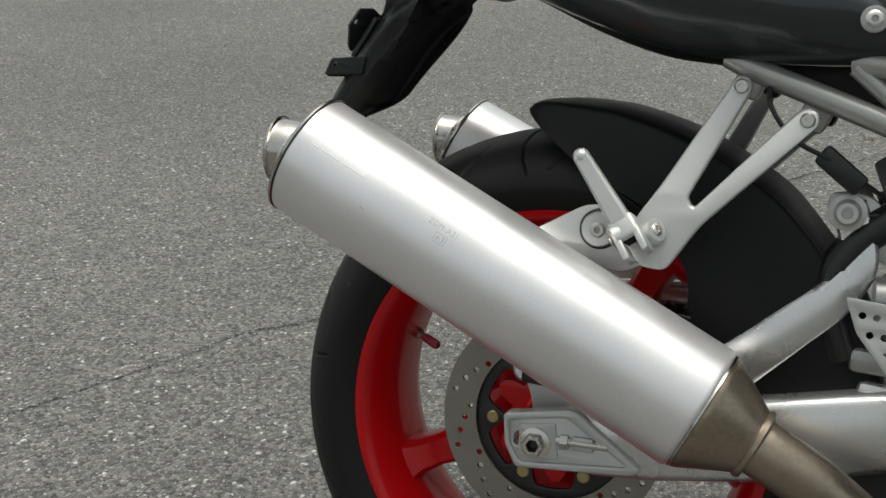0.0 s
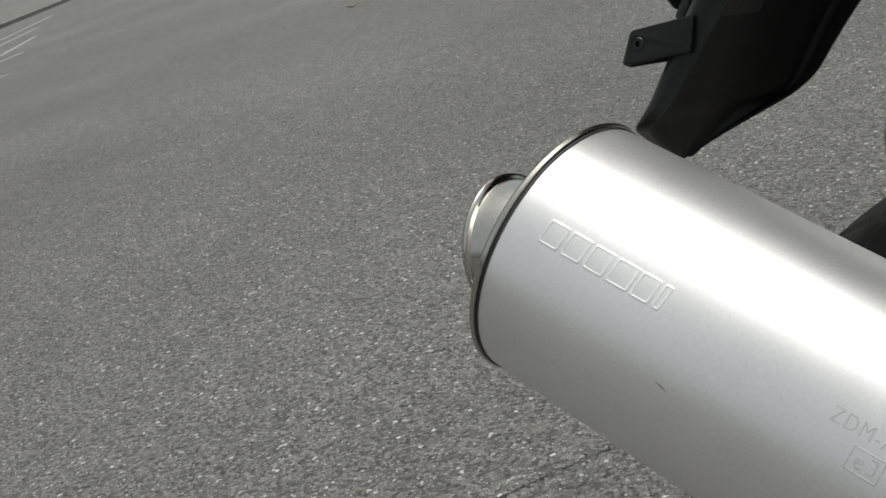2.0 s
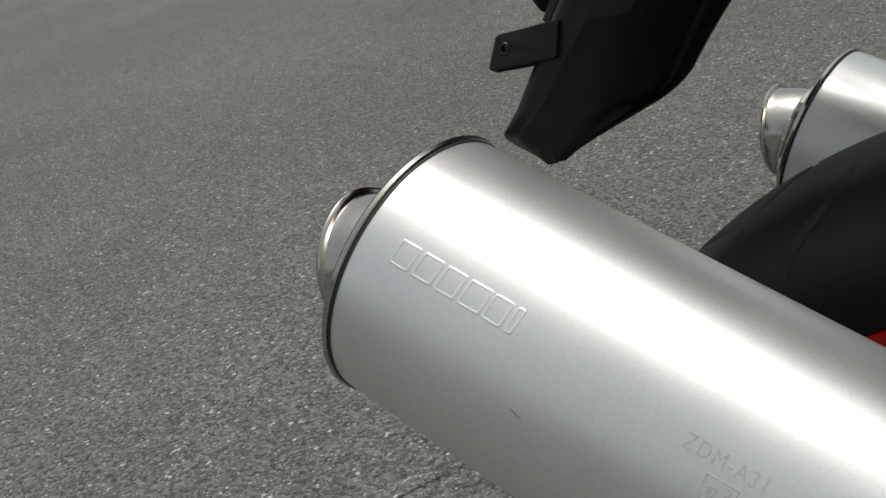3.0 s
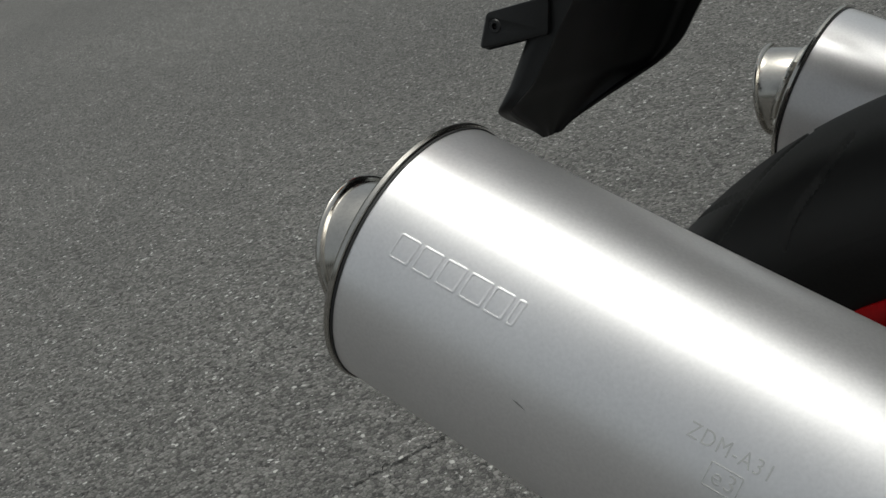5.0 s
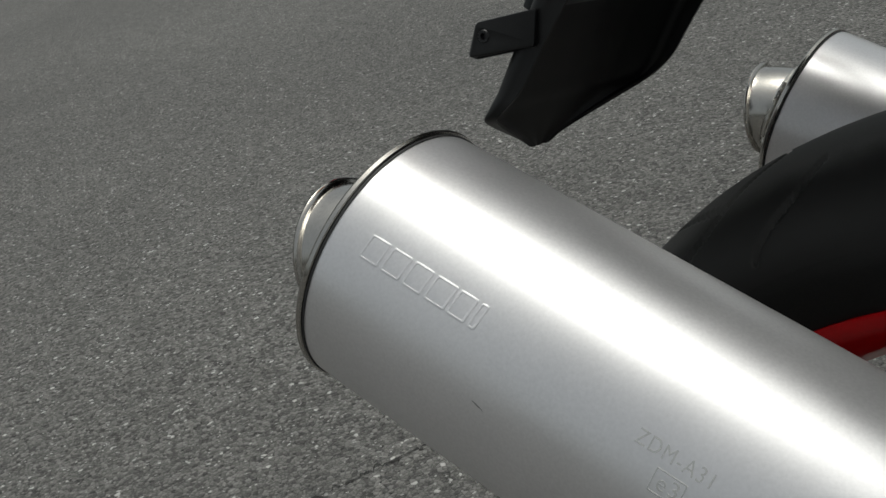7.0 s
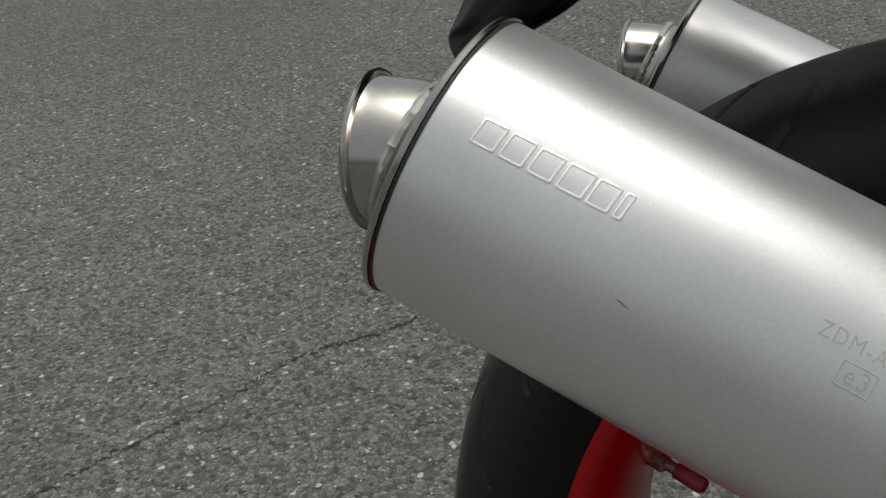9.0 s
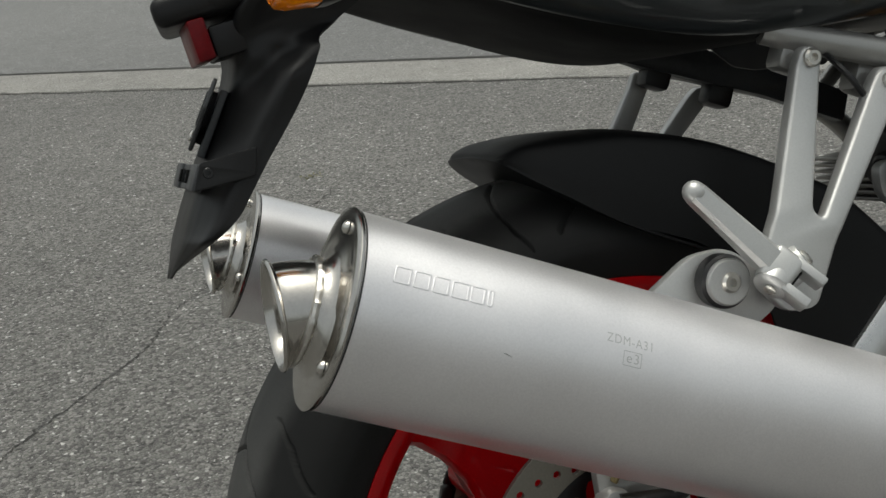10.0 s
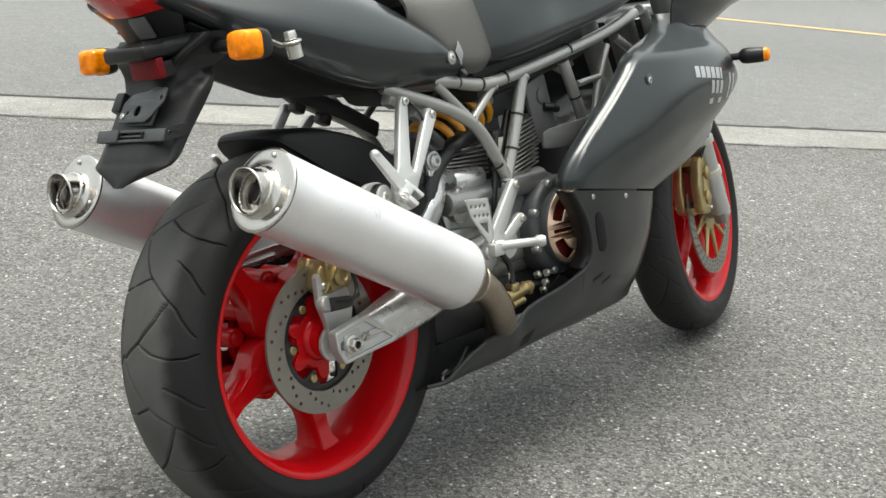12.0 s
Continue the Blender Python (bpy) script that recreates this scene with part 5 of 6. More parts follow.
part("caliper_rib", box((0.004, 0.012, 0.052), pose(-0.002, -0.107, 0.416, 0, 40, 0), 0.0015), GOLD, brake)
part("caliper_rib", box((0.004, 0.012, 0.050), pose(-0.008, -0.107, 0.424, 0, -12, 0), 0.0015), GOLD, brake)
part("bleed_nipple", lathe([(0, 0.005), (0.006, 0.005), (0.008, 0.003), (0.016, 0.003)], Vector((0.030, -0.085, 0.448)), (0.2, -0.2, 1), 10), BOLT, brake)
cb = side_plate(rounded([(-0.030, 0.425), (-0.022, 0.430), (-0.008, 0.392), (0.038, 0.398), (0.046, 0.362), (0.036, 0.325), (0.010, 0.300), (-0.012, 0.300), (-0.016, 0.345), (-0.030, 0.380)], 0.007), -0.100, [], 0.012, 0.0015)
cbo = part("caliper_bracket", cb, ALLOY, brake, "cast alloy caliper bracket")
part("torque_pin", lathe([(0, 0.014), (0.012, 0.014), (0.016, 0.011)], Vector((-0.022, -0.104, 0.378)), (0, -1, 0.2), 24), ALLOY, brake)
part("rubber_boot", tube([(-0.020, -0.122, 0.379), (0.012, -0.126, 0.377), (0.020, -0.126, 0.377)], (0.0115, 0.009), 14, 4), GLOSS_BLACK, brake)
part("brake_hose", tube([(0.014, -0.126, 0.378), (0.034, -0.122, 0.378), (0.052, -0.114, 0.392), (0.056, -0.100, 0.430), (0.075, -0.085, 0.455), (0.16, -0.080, 0.44), (0.30, -0.09, 0.43)], 0.0038, 10), GLOSS_BLACK, brake, "black brake hose")
part("bracket_ring", lathe([(0, 0.030), (0.006, 0.030), (0.008, 0.027)], Vector((0.0, -0.094, 0.309)), (0, -1, 0), 32), ALLOY, brake)
CGY = 0.100
cg = part("chain_guard", side_plate(rounded([(-0.030, 0.414), (-0.026, 0.436), (0.0, 0.443), (0.10, 0.451), (0.30, 0.465), (0.30, 0.430), (0.10, 0.414)], 0.006), CGY, [rounded([(-0.010, 0.431), (-0.006, 0.4355), (0.070, 0.442), (0.072, 0.436)], 0.002)], 0.004, 0.0012), ARM, bike, "polished alloy chain guard with a slot")
part("guard_lip", tube([(-0.020, CGY - 0.004, 0.438), (0.0, CGY - 0.004, 0.4435), (0.10, CGY - 0.004, 0.452), (0.30, CGY - 0.004, 0.466)], 0.0045, 10, 4), ARM, cg)

# ---- passenger footrest hangers, folded pegs, silencer mounts ----
FOOT = Matrix.Translation((-0.0035, -0.006, 0.003))


def foot(name, bm, material, parent, s, label="", angle=40):
    """A part of the passenger's footrest, set to its place and mirrored for the far side."""
    bm.transform(FOOT)
    return part(name, flip(bm, s), material, parent, label, angle)


for s in (1, -1):
    yy = -0.134
    y_out = rounded([(0.170, 0.682), (0.175, 0.692), (0.186, 0.692), (0.191, 0.681), (0.1435, 0.577), (0.1500, 0.568), (0.231, 0.660), (0.240, 0.667), (0.252, 0.664), (0.254, 0.651), (0.158, 0.552), (0.130, 0.508), (0.104, 0.510), (0.090, 0.530), (0.098, 0.556), (0.116, 0.584)], 0.008)
    arm_bm = side_plate(y_out, yy - 0.002, [], 0.013, 0.003)
    for v in arm_bm.verts:  # the arms splay outward on their way down
        v.co.y -= 0.37 * max(0.0, 0.668 - v.co.z) - 0.22 * max(0.0, 0.580 - v.co.z)
    hg = foot("footrest_hanger", arm_bm, ALLOY, bike, s, "cast alloy passenger footrest hanger", 50)
    for bx, bz in ((0.181, 0.683), (0.243, 0.655)):
        foot("hanger_bolt", bolt(Vector((bx, yy - 0.008 - 0.37 * max(0.0, 0.668 - bz), bz)), (0, -1, 0), 0.0072, 0.005), BOLT, hg, s)
        # far lugs are black as painted-in shade; near ones keep the frame grey
        part("frame_lug", flip(box((0.028, 0.024, 0.036), pose(bx + 0.002, yy + 0.020, bz + 0.010, 0, 25, 0), 0.006), s), FRAME_GREY if s > 0 else GLOSS_BLACK, bike)
    br = side_plate(rounded([(-0.020, 0.524), (0.046, 0.562), (0.076, 0.562), (0.110, 0.535), (0.112, 0.512), (0.085, 0.498), (0.030, 0.508)], 0.010), -0.160, [], 0.010, 0.002)
    foot("silencer_bracket", br, ALLOY, hg, s)
    foot("rubber_mount", lathe([(0, 0.0195), (0.010, 0.0195), (0.012, 0.0175)], Vector((0.064, -0.168, 0.541)), (0, -1, 0), 32), GLOSS_BLACK, hg, s)
    foot("mount_washer", lathe([(0.008, 0.0170), (0.014, 0.0170), (0.016, 0.0155), (0.0165, 0.009)], Vector((0.064, -0.168, 0.541)), (0, -1, 0), 32), ALLOY, hg, s)
    foot("mount_bolt", bolt(Vector((0.064, -0.183, 0.541)), (0, -1, 0), 0.0075, 0.005), BOLT, hg, s)
    # folded peg with its forked foot, pivot boss and cover
    base, tip = Vector((0.0918, -0.1987, 0.5483)), Vector((0.0412, -0.1880, 0.6134))
    prong_u, prong_l = Vector((0.1181, -0.2120, 0.5303)), Vector((0.1026, -0.2137, 0.5177))
    fa = ((prong_u + prong_l) / 2 - base).normalized()
    fw = (prong_u - prong_l).normalized()
    fw = (fw - fa * fw.dot(fa)).normalized()
    fm = Matrix((fa, fw, fa.cross(fw))).transposed().to_4x4()
    reach = ((prong_u + prong_l) / 2 - base).length
    foot("fork_block", box((0.024, 0.0270, 0.0200), Matrix.Translation(base + fa * 0.004) @ fm, 0.0045, 3), ALLOY, hg, s)
    for k in (-1, 1):
        foot("fork_prong", box((reach - 0.008, 0.0070, 0.0190), Matrix.Translation(base + fa * (reach + 0.008) / 2 + fw * 0.0098 * k) @ fm, 0.0018, 2), ALLOY, hg, s)
    foot("fork_gap", box((0.004, 0.013, 0.012), Matrix.Translation(base + fa * 0.0155) @ fm, 0.001), OPENING_SHADE, hg, s)
    boss = Vector((0.1165, -0.1890, 0.5440))
    foot("pivot_boss", lathe([(-0.012, 0.0125), (0.004, 0.0125), (0.0060, 0.0112), (0.0065, 0.0085)], boss, fw + Vector((0, -0.55, 0)), 28), ALLOY, hg, s)
    foot("pivot_bolt", bolt(boss + (fw + Vector((0, -0.55, 0))).normalized() * 0.0058, fw + Vector((0, -0.55, 0)), 0.0062, 0.003), BOLT, hg, s)
    foot("pivot_cover", lathe([(-0.006, 0.0125), (0.002, 0.0125), (0.0042, 0.0100), (0.0048, 0.005)], base - fw * 0.012 + fa * 0.006, -fw + Vector((0, -0.35, 0)), 28), ALLOY, hg, s)
    foot("cover_screw", bolt(base - fw * 0.0165 + fa * 0.006 + Vector((0, -0.003, 0)), -fw + Vector((0, -0.35, 0)), 0.0045, 0.002), BOLT, hg, s)
    pd3 = (tip - base).normalized()
    pw = (fw - pd3 * fw.dot(pd3)).normalized()
    pn3 = pd3.cross(pw)
    rings = []
    for f, a, b in ((-0.02, 0.0098, 0.0085), (0.12, 0.0100, 0.0088), (0.35, 0.0092, 0.0082), (0.70, 0.0082, 0.0076), (0.92, 0.0076, 0.0072)):
        rings.append([base.lerp(tip, f) + pw * a * u + pn3 * b * v for u, v in ((-1, -0.6), (-0.7, -1), (0.7, -1), (1, -0.6), (1, 0.6), (0.7, 1), (-0.7, 1), (-1, 0.6))])
    pg = foot("passenger_peg", loft(rings), ALLOY, hg, s, "folded-up alloy passenger peg", 30)
    ball = [(0.0088 * (1 - math.cos(math.pi * k / 8)), 0.0084 * math.sin(math.pi * k / 8)) for k in range(9)]
    foot("peg_tip", lathe(ball, tip - pd3 * 0.0145, pd3, 24), ALLOY, hg, s)

# ---- trellis frame ----
for s in (1, -1):
    fr = None
    tubes = [
        ("frame_tube", [(0.276, -0.130, 0.712), (0.305, -0.139, 0.710), (0.407, -0.140, 0.697), (0.524, -0.140, 0.711), (0.803, -0.140, 0.763), (0.965, -0.138, 0.806)], 0.0120, False),
        ("frame_tube", [(0.988, -0.136, 0.812), (1.024, -0.128, 0.803), (1.061, -0.120, 0.749), (1.08, -0.112, 0.700)], 0.0115, False),
        ("subframe_tube", [(0.160, -0.116, 0.713), (0.190, -0.124, 0.700), (0.272, -0.138, 0.6715), (0.3225, -0.140, 0.6522), (0.3665, -0.140, 0.629), (0.393, -0.140, 0.606), (0.419, -0.140, 0.573), (0.455, -0.140, 0.520)], 0.0115, False),
        ("down_tube", [(0.532, -0.140, 0.706), (0.490, -0.140, 0.596), (0.452, -0.140, 0.510)], 0.0120, True),
        ("brace_tube", [(0.276, -0.136, 0.708), (0.365, -0.140, 0.634)], 0.0085, True),
        ("brace_tube", [(0.365, -0.140, 0.634), (0.443, -0.140, 0.697)], 0.0085, True),
        ("front_tube", [(0.684, -0.132, 0.722), (0.735, -0.130, 0.622), (0.775, -0.128, 0.545)], 0.0120, True),
        ("front_brace", [(0.853, -0.132, 0.745), (0.808, -0.130, 0.655), (0.79, -0.130, 0.60)], 0.0085, True),
        ("front_brace", [(0.895, -0.128, 0.760), (0.99, -0.122, 0.718), (1.06, -0.116, 0.69)], 0.0095, True),
        ("cross_brace", [(0.735, -0.130, 0.672), (0.815, -0.131, 0.681)], 0.0070, True),
    ]
    for name, pts, r, straight in tubes:
        ob = part(name, flip(tube(pts, r, 18, 6, straight), s), FRAME_GREY, bike, "grey painted steel frame tube")
        fr = fr or ob
    # weld fillets and cable ties
    for p, d, r in (((0.532, -0.140, 0.700), (0.4, 0, 1), 0.0135), ((0.365, -0.140, 0.634), (1, 0, -0.8), 0.0122), ((0.437, -0.140, 0.690), (0.7, 0, 0.7), 0.0102)):
        part("weld", flip(lathe([(-0.004, r * 0.9), (-0.001, r), (0.002, r), (0.005, r * 0.9)], Vector(p), d, 20), s), FRAME_GREY, fr)
    for p, d, r in (((0.330, -0.139, 0.707), (1, 0, -0.1), 0.0135), ((0.396, -0.140, 0.698), (1, 0, -0.1), 0.0135), ((0.470, -0.140, 0.704), (1, 0, 0.12), 0.0135), ((0.690, -0.140, 0.743), (1, 0, 0.19), 0.0135), ((0.503, -0.140, 0.632), (-0.4, 0, -1), 0.0135), ((0.478, -0.140, 0.570), (-0.4, 0, -1), 0.0135), ((0.722, -0.131, 0.648), (0.45, 0, -1), 0.0135), ((0.745, -0.130, 0.602), (0.45, 0, -1), 0.0135), ((0.428, -0.140, 0.545), (0.5, 0, -1), 0.0128)):
        part("cable_tie", flip(lathe([(-0.002, r - 0.003), (-0.002, r), (0.002, r), (0.002, r - 0.003)], Vector(p), d, 20, True), s), GLOSS_BLACK, fr)
# added dark bar hides the far tube and lugs, in place of shade
rail = [(0.150, 0.104, 0.720), (0.2095, 0.105, 0.6966), (0.2894, 0.106, 0.6653), (0.3735, 0.107, 0.6253)]
rings = [[Vector(p) + Vector((0.35 * b, a, b)) for a, b in ((-0.010, -0.010), (-0.007, -0.014), (0.007, -0.014), (0.010, -0.010), (0.010, 0.010), (0.007, 0.014), (-0.007, 0.014), (-0.010, 0.010))] for p in rail]
part("shade_bar", loft(rings), BRACKET, bike, "added dark bar in place of shade under the tail")
part("frame_crossmember", cyl((0.286, -0.13, 0.705), (0.286, 0.13, 0.705), 0.010, None, 16), FRAME_GREY, bike)
# grey lead with its connector hanging under the subframe
part("sensor_lead", tube([(0.200, -0.125, 0.692), (0.206, -0.150, 0.668), (0.228, -0.146, 0.640), (0.262, -0.130, 0.622), (0.286, -0.115, 0.606), (0.310, -0.10, 0.590)], 0.0024, 8), GLOSS_BLACK, bike)
part("connector", box((0.050, 0.016, 0.021), pose(0.272, -0.124, 0.613, 0, 38, 0), 0.004), GLOSS_BLACK, bike, "black cable connector")

# ---- rear shock ----
sa, sb = Vector((0.520, -0.035, 0.668)), Vector((0.312, -0.038, 0.570))
sd = (sb - sa).normalized()
d_, u_, v_ = basis(sa, sb)
L = (sb - sa).length
coil = [sa + sd * (0.015 + (L - 0.04) * k / 96) + (u_ * math.cos(2 * math.pi * k / 16) + v_ * math.sin(2 * math.pi * k / 16)) * 0.045 for k in range(97)]
shock = part("shock_absorber", cyl(sa, sb, 0.021, 0.019, 28, 0.002), GLOSS_BLACK, bike, "rear shock absorber with yellow coil spring")
part("spring", tube(coil, 0.0080, 10, 1), SPRING, shock, "golden yellow coil spring")
part("spring_seat", cyl(sb + sd * -0.022, sb + sd * -0.008, 0.050, 0.048, 32, 0.002), COVER, shock)
part("spring_seat", cyl(sa + sd * 0.0, sa + sd * 0.012, 0.040, 0.042, 32, 0.002), ALLOY, shock)

# ---- engine ----
eng = part("crankcase", join(box((0.38, 0.20, 0.19), pose(0.505, 0, 0.41), 0.03, 3), box((0.20, 0.22, 0.15), pose(0.56, 0, 0.415), 0.025, 3)), ENGINE, bike, "grey cast engine crankcase")
part("case_rail", lathe([(0, 0.020), (0.004, 0.024), (0.30, 0.024), (0.304, 0.020)], Vector((0.310, -0.104, 0.490)), (1, 0, 0.02), 28), ENGINE, eng)
part("starter_motor", lathe([(0, 0.017), (0.006, 0.021), (0.082, 0.021), (0.088, 0.016)], Vector((0.335, -0.100, 0.528)), (1, 0, -0.03), 28), ARM, eng, "bright starter motor housing")
part("case_boss", lathe([(0, 0.020), (0.018, 0.020), (0.021, 0.017)], Vector((0.345, -0.092, 0.470)), (0, -1, 0), 28), ENGINE, eng)
part("case_boss", lathe([(0, 0.013), (0.030, 0.013), (0.033, 0.010)], Vector((0.340, -0.085, 0.502)), (0, -1, 0), 24), ENGINE, eng)
part("case_rib", box((0.11, 0.022, 0.024), pose(0.350, -0.100, 0.428, 0, 4, 0), 0.007), ENGINE, eng)
part("case_rib", box((0.10, 0.024, 0.022), pose(0.355, -0.100, 0.398, 0, 4, 0), 0.007), ARM, eng)
part("clutch_housing", lathe([(0, 0.100), (0.030, 0.100), (0.040, 0.094), (0.044, 0.086), (0.044, 0.06)], Vector((0.622, -0.100, 0.402)), (0, -1, 0), 56), BRACKET, eng)
for k in range(8):
    a = 2 * math.pi * (k + 0.5) / 8
    part("housing_screw", lathe([(0, 0.009), (0.012, 0.009), (0.016, 0.006)], Vector((0.622 + 0.093 * math.cos(a), -0.130, 0.402 + 0.093 * math.sin(a))), (0, -1, 0), 14), ENGINE, eng)


def arc_slot(r0, r1, a0, a1):
    n = 8
    return [(r1 * math.cos(radians(a0 + (a1 - a0) * k / n)), r1 * math.sin(radians(a0 + (a1 - a0) * k / n))) for k in range(n + 1)] + [(r0 * math.cos(radians(a1 + (a0 - a1) * k / n)), r0 * math.sin(radians(a1 + (a0 - a1) * k / n))) for k in range(n + 1)]


slots = []
for k in range(4):
    a = 4 + 90 * k
    slots += [rounded(arc_slot(0.050, 0.068, a + 17, a + 70), 0.005, 2), rounded([(0.025 * math.cos(radians(a)) - 0.004 * math.sin(radians(a)), 0.025 * math.sin(radians(a)) + 0.004 * math.cos(radians(a))), (0.066 * math.cos(radians(a)) - 0.004 * math.sin(radians(a)), 0.066 * math.sin(radians(a)) + 0.004 * math.cos(radians(a))), (0.066 * math.cos(radians(a)) + 0.004 * math.sin(radians(a)), 0.066 * math.sin(radians(a)) - 0.004 * math.cos(radians(a))), (0.025 * math.cos(radians(a)) + 0.004 * math.sin(radians(a)), 0.025 * math.sin(radians(a)) - 0.004 * math.cos(radians(a)))], 0.003, 2)]
cc = plate(ring_pts(0, 0, 0.076, 64), slots, 0.004, 0.001)
for v in cc.verts:
    v.co.z += 0.030 * (1 - min(1, v.co.length / 0.076) ** 2.2)
cc.transform(Matrix.Translation((0.622, -0.158, 0.402)) @ UPRIGHT)
clutch = part("clutch_cover", cc, BRONZE, eng, "bronze coloured slotted clutch cover", 30)
part("cover_rim", lathe([(-0.014, 0.078), (0.0, 0.079), (0.004, 0.077), (0.004, 0.070), (-0.014, 0.070)], Vector((0.622, -0.156, 0.402)), (0, -1, 0), 64, True), BRACKET, eng)
part("clutch_basket", lathe([(0, 0.066), (0.014, 0.066), (0.018, 0.060)], Vector((0.622, -0.136, 0.402)), (0, -1, 0), 40), DARK_RED, eng, "dark red clutch basket behind the slots")
cyl_block = part("rear_cylinder", box((0.17, 0.13, 0.20), pose(0.475, 0, 0.60, 0, -6, 0), 0.02), ENGINE_DARK, eng)
for k in range(7):
    part("fin", box((0.125, 0.20, 0.0035), pose(0.392, 0, 0.536 + 0.0075 * k, 0, 6 - 1.2 * k, 0), 0.001, 1), FIN, eng)
for k in range(12):
    part("fin", box((0.115, 0.205, 0.0035), pose(0.562 + 0.001 * k, 0, 0.516 + 0.0085 * k, 0, -14, 0), 0.001, 1), FIN, eng)
part("cylinder_head", box((0.16, 0.15, 0.07), pose(0.52, 0, 0.655, 0, -10, 0), 0.02), ENGINE_DARK, eng)
part("timing_cover", box((0.075, 0.012, 0.125), pose(0.640, -0.098, 0.632, 0, -16, 0), 0.006), COVER, eng, "plain grey belt cover")
part("cover_disc", lathe([(0, 0.016), (0.003, 0.016), (0.004, 0.014)], Vector((0.640, -0.104, 0.658)), (0, -1, 0), 24), COVER, eng)
part("plug_lead", tube([(0.644, -0.104, 0.636), (0.664, -0.112, 0.632), (0.682, -0.110, 0.627), (0.70, -0.10, 0.630)], (0.009, 0.006), 12), GLOSS_BLACK, eng)
part("relay", box((0.032, 0.024, 0.036), pose(0.4655, -0.112, 0.577), 0.003), PALE, eng, "pale plastic relay block")
part("relay_top", box((0.036, 0.028, 0.014), pose(0.4600, -0.112, 0.601), 0.003), GLOSS_BLACK, eng)
part("airbox", box((0.40, 0.22, 0.10), pose(0.62, 0, 0.740, 0, -10, 0), 0.025), ENGINE_DARK, bike, "black airbox under the tank")
part("intake", cyl((0.60, -0.04, 0.66), (0.64, -0.05, 0.72), 0.035, 0.03, 24), ENGINE_DARK, eng)
# added block, unseen as a part, keeps the inside of the fairing dark
part("engine_fill", box((0.30, 0.24, 0.26), pose(0.83, 0, 0.43, 0, 10, 0), 0.03), ENGINE_DARK, bike, "added dark block filling the space behind the fairing")
part("front_cylinder", box((0.22, 0.20, 0.16), pose(0.74, 0, 0.34, 0, 20, 0), 0.03), ENGINE_DARK, eng)
part("sump", box((0.46, 0.18, 0.10), pose(0.50, 0, 0.275), 0.03), ENGINE_DARK, eng)
hose = [[(0.445, -0.070, 0.604), (0.402, -0.080, 0.598), (0.362, -0.088, 0.587), (0.324, -0.090, 0.569), (0.294, -0.094, 0.545), (0.276, -0.096, 0.515), (0.274, -0.096, 0.475), (0.29, -0.094, 0.43)], [(0.445, -0.05, 0.60), (0.42, -0.06, 0.585), (0.40, -0.07, 0.56), (0.39, -0.07, 0.53)], [(0.455, -0.122, 0.60), (0.440, -0.125, 0.53), (0.425, -0.128, 0.47), (0.43, -0.125, 0.41)], [(0.505, -0.118, 0.64), (0.468, -0.120, 0.56), (0.448, -0.122, 0.50)], [(0.42, -0.13, 0.39), (0.45, -0.135, 0.345), (0.44, -0.135, 0.29), (0.40, -0.12, 0.26)], [(0.29, -0.10, 0.57), (0.36, -0.105, 0.575), (0.42, -0.10, 0.58)], [(0.62, -0.12, 0.30), (0.57, -0.13, 0.29), (0.52, -0.125, 0.30)], [(0.37, -0.03, 0.68), (0.42, -0.06, 0.70), (0.50, -0.07, 0.69)]]
for k, pts in enumerate(hose):
    part("hose", tube(pts, (0.0175, 0.007, 0.006, 0.007, 0.006, 0.003, 0.008, 0.008)[k], 12), GLOSS_BLACK, bike, "black rubber hose")

# ---- rider's footrest, brake pedal, master cylinder ----
fh = part("rider_hanger", side_plate(rounded([(0.428, 0.508), (0.442, 0.520), (0.462, 0.508), (0.398, 0.420), (0.448, 0.452), (0.464, 0.452), (0.470, 0.438), (0.382, 0.384), (0.350, 0.380), (0.338, 0.396), (0.352, 0.420)], 0.007), -0.160, [], 0.014, 0.003), ALLOY, bike, "cast alloy rider's footrest hanger", 50)
heel = side_plate(rounded([(0.300, 0.500), (0.366, 0.494), (0.376, 0.424), (0.358, 0.412), (0.312, 0.468)], 0.004), -0.168, [ring_pts(0.316 + 0.0125 * k, 0.4845 - 0.001 * k, 0.0034, 12) for k in range(4)] + [ring_pts(0.324 + 0.0125 * k, 0.467 - 0.001 * k, 0.0034, 12) for k in range(4)] + [rounded([(0.336, 0.452), (0.360, 0.450), (0.360, 0.428)], 0.002)], 0.003, 0.0006)
bmesh.ops.translate(heel, vec=(-0.012, 0, 0.002), verts=heel.verts)
part("heel_guard", heel, ALLOY, fh, "drilled alloy heel guard")
for p in ((0.445, 0.507), (0.457, 0.442), (0.360, 0.410), (0.356, 0.392)):
    part("hanger_screw", bolt(Vector((p[0], -0.167, p[1])), (0, -1, 0), 0.0075, 0.005), BOLT, fh)
peg = lathe([(0, 0.011), (0.016, 0.0115), (0.020, 0.0085), (0.074, 0.0080), (0.078, 0.0105), (0.088, 0.0115), (0.094, 0.008)], Vector((0.366, -0.166, 0.404)), (0.50, -0.62, 0.03), 20)
part("rider_peg", peg, ALLOY, fh, "ribbed alloy footpeg")
part("peg_boss", box((0.030, 0.026, 0.024), pose(0.360, -0.170, 0.400), 0.004), ALLOY, fh)
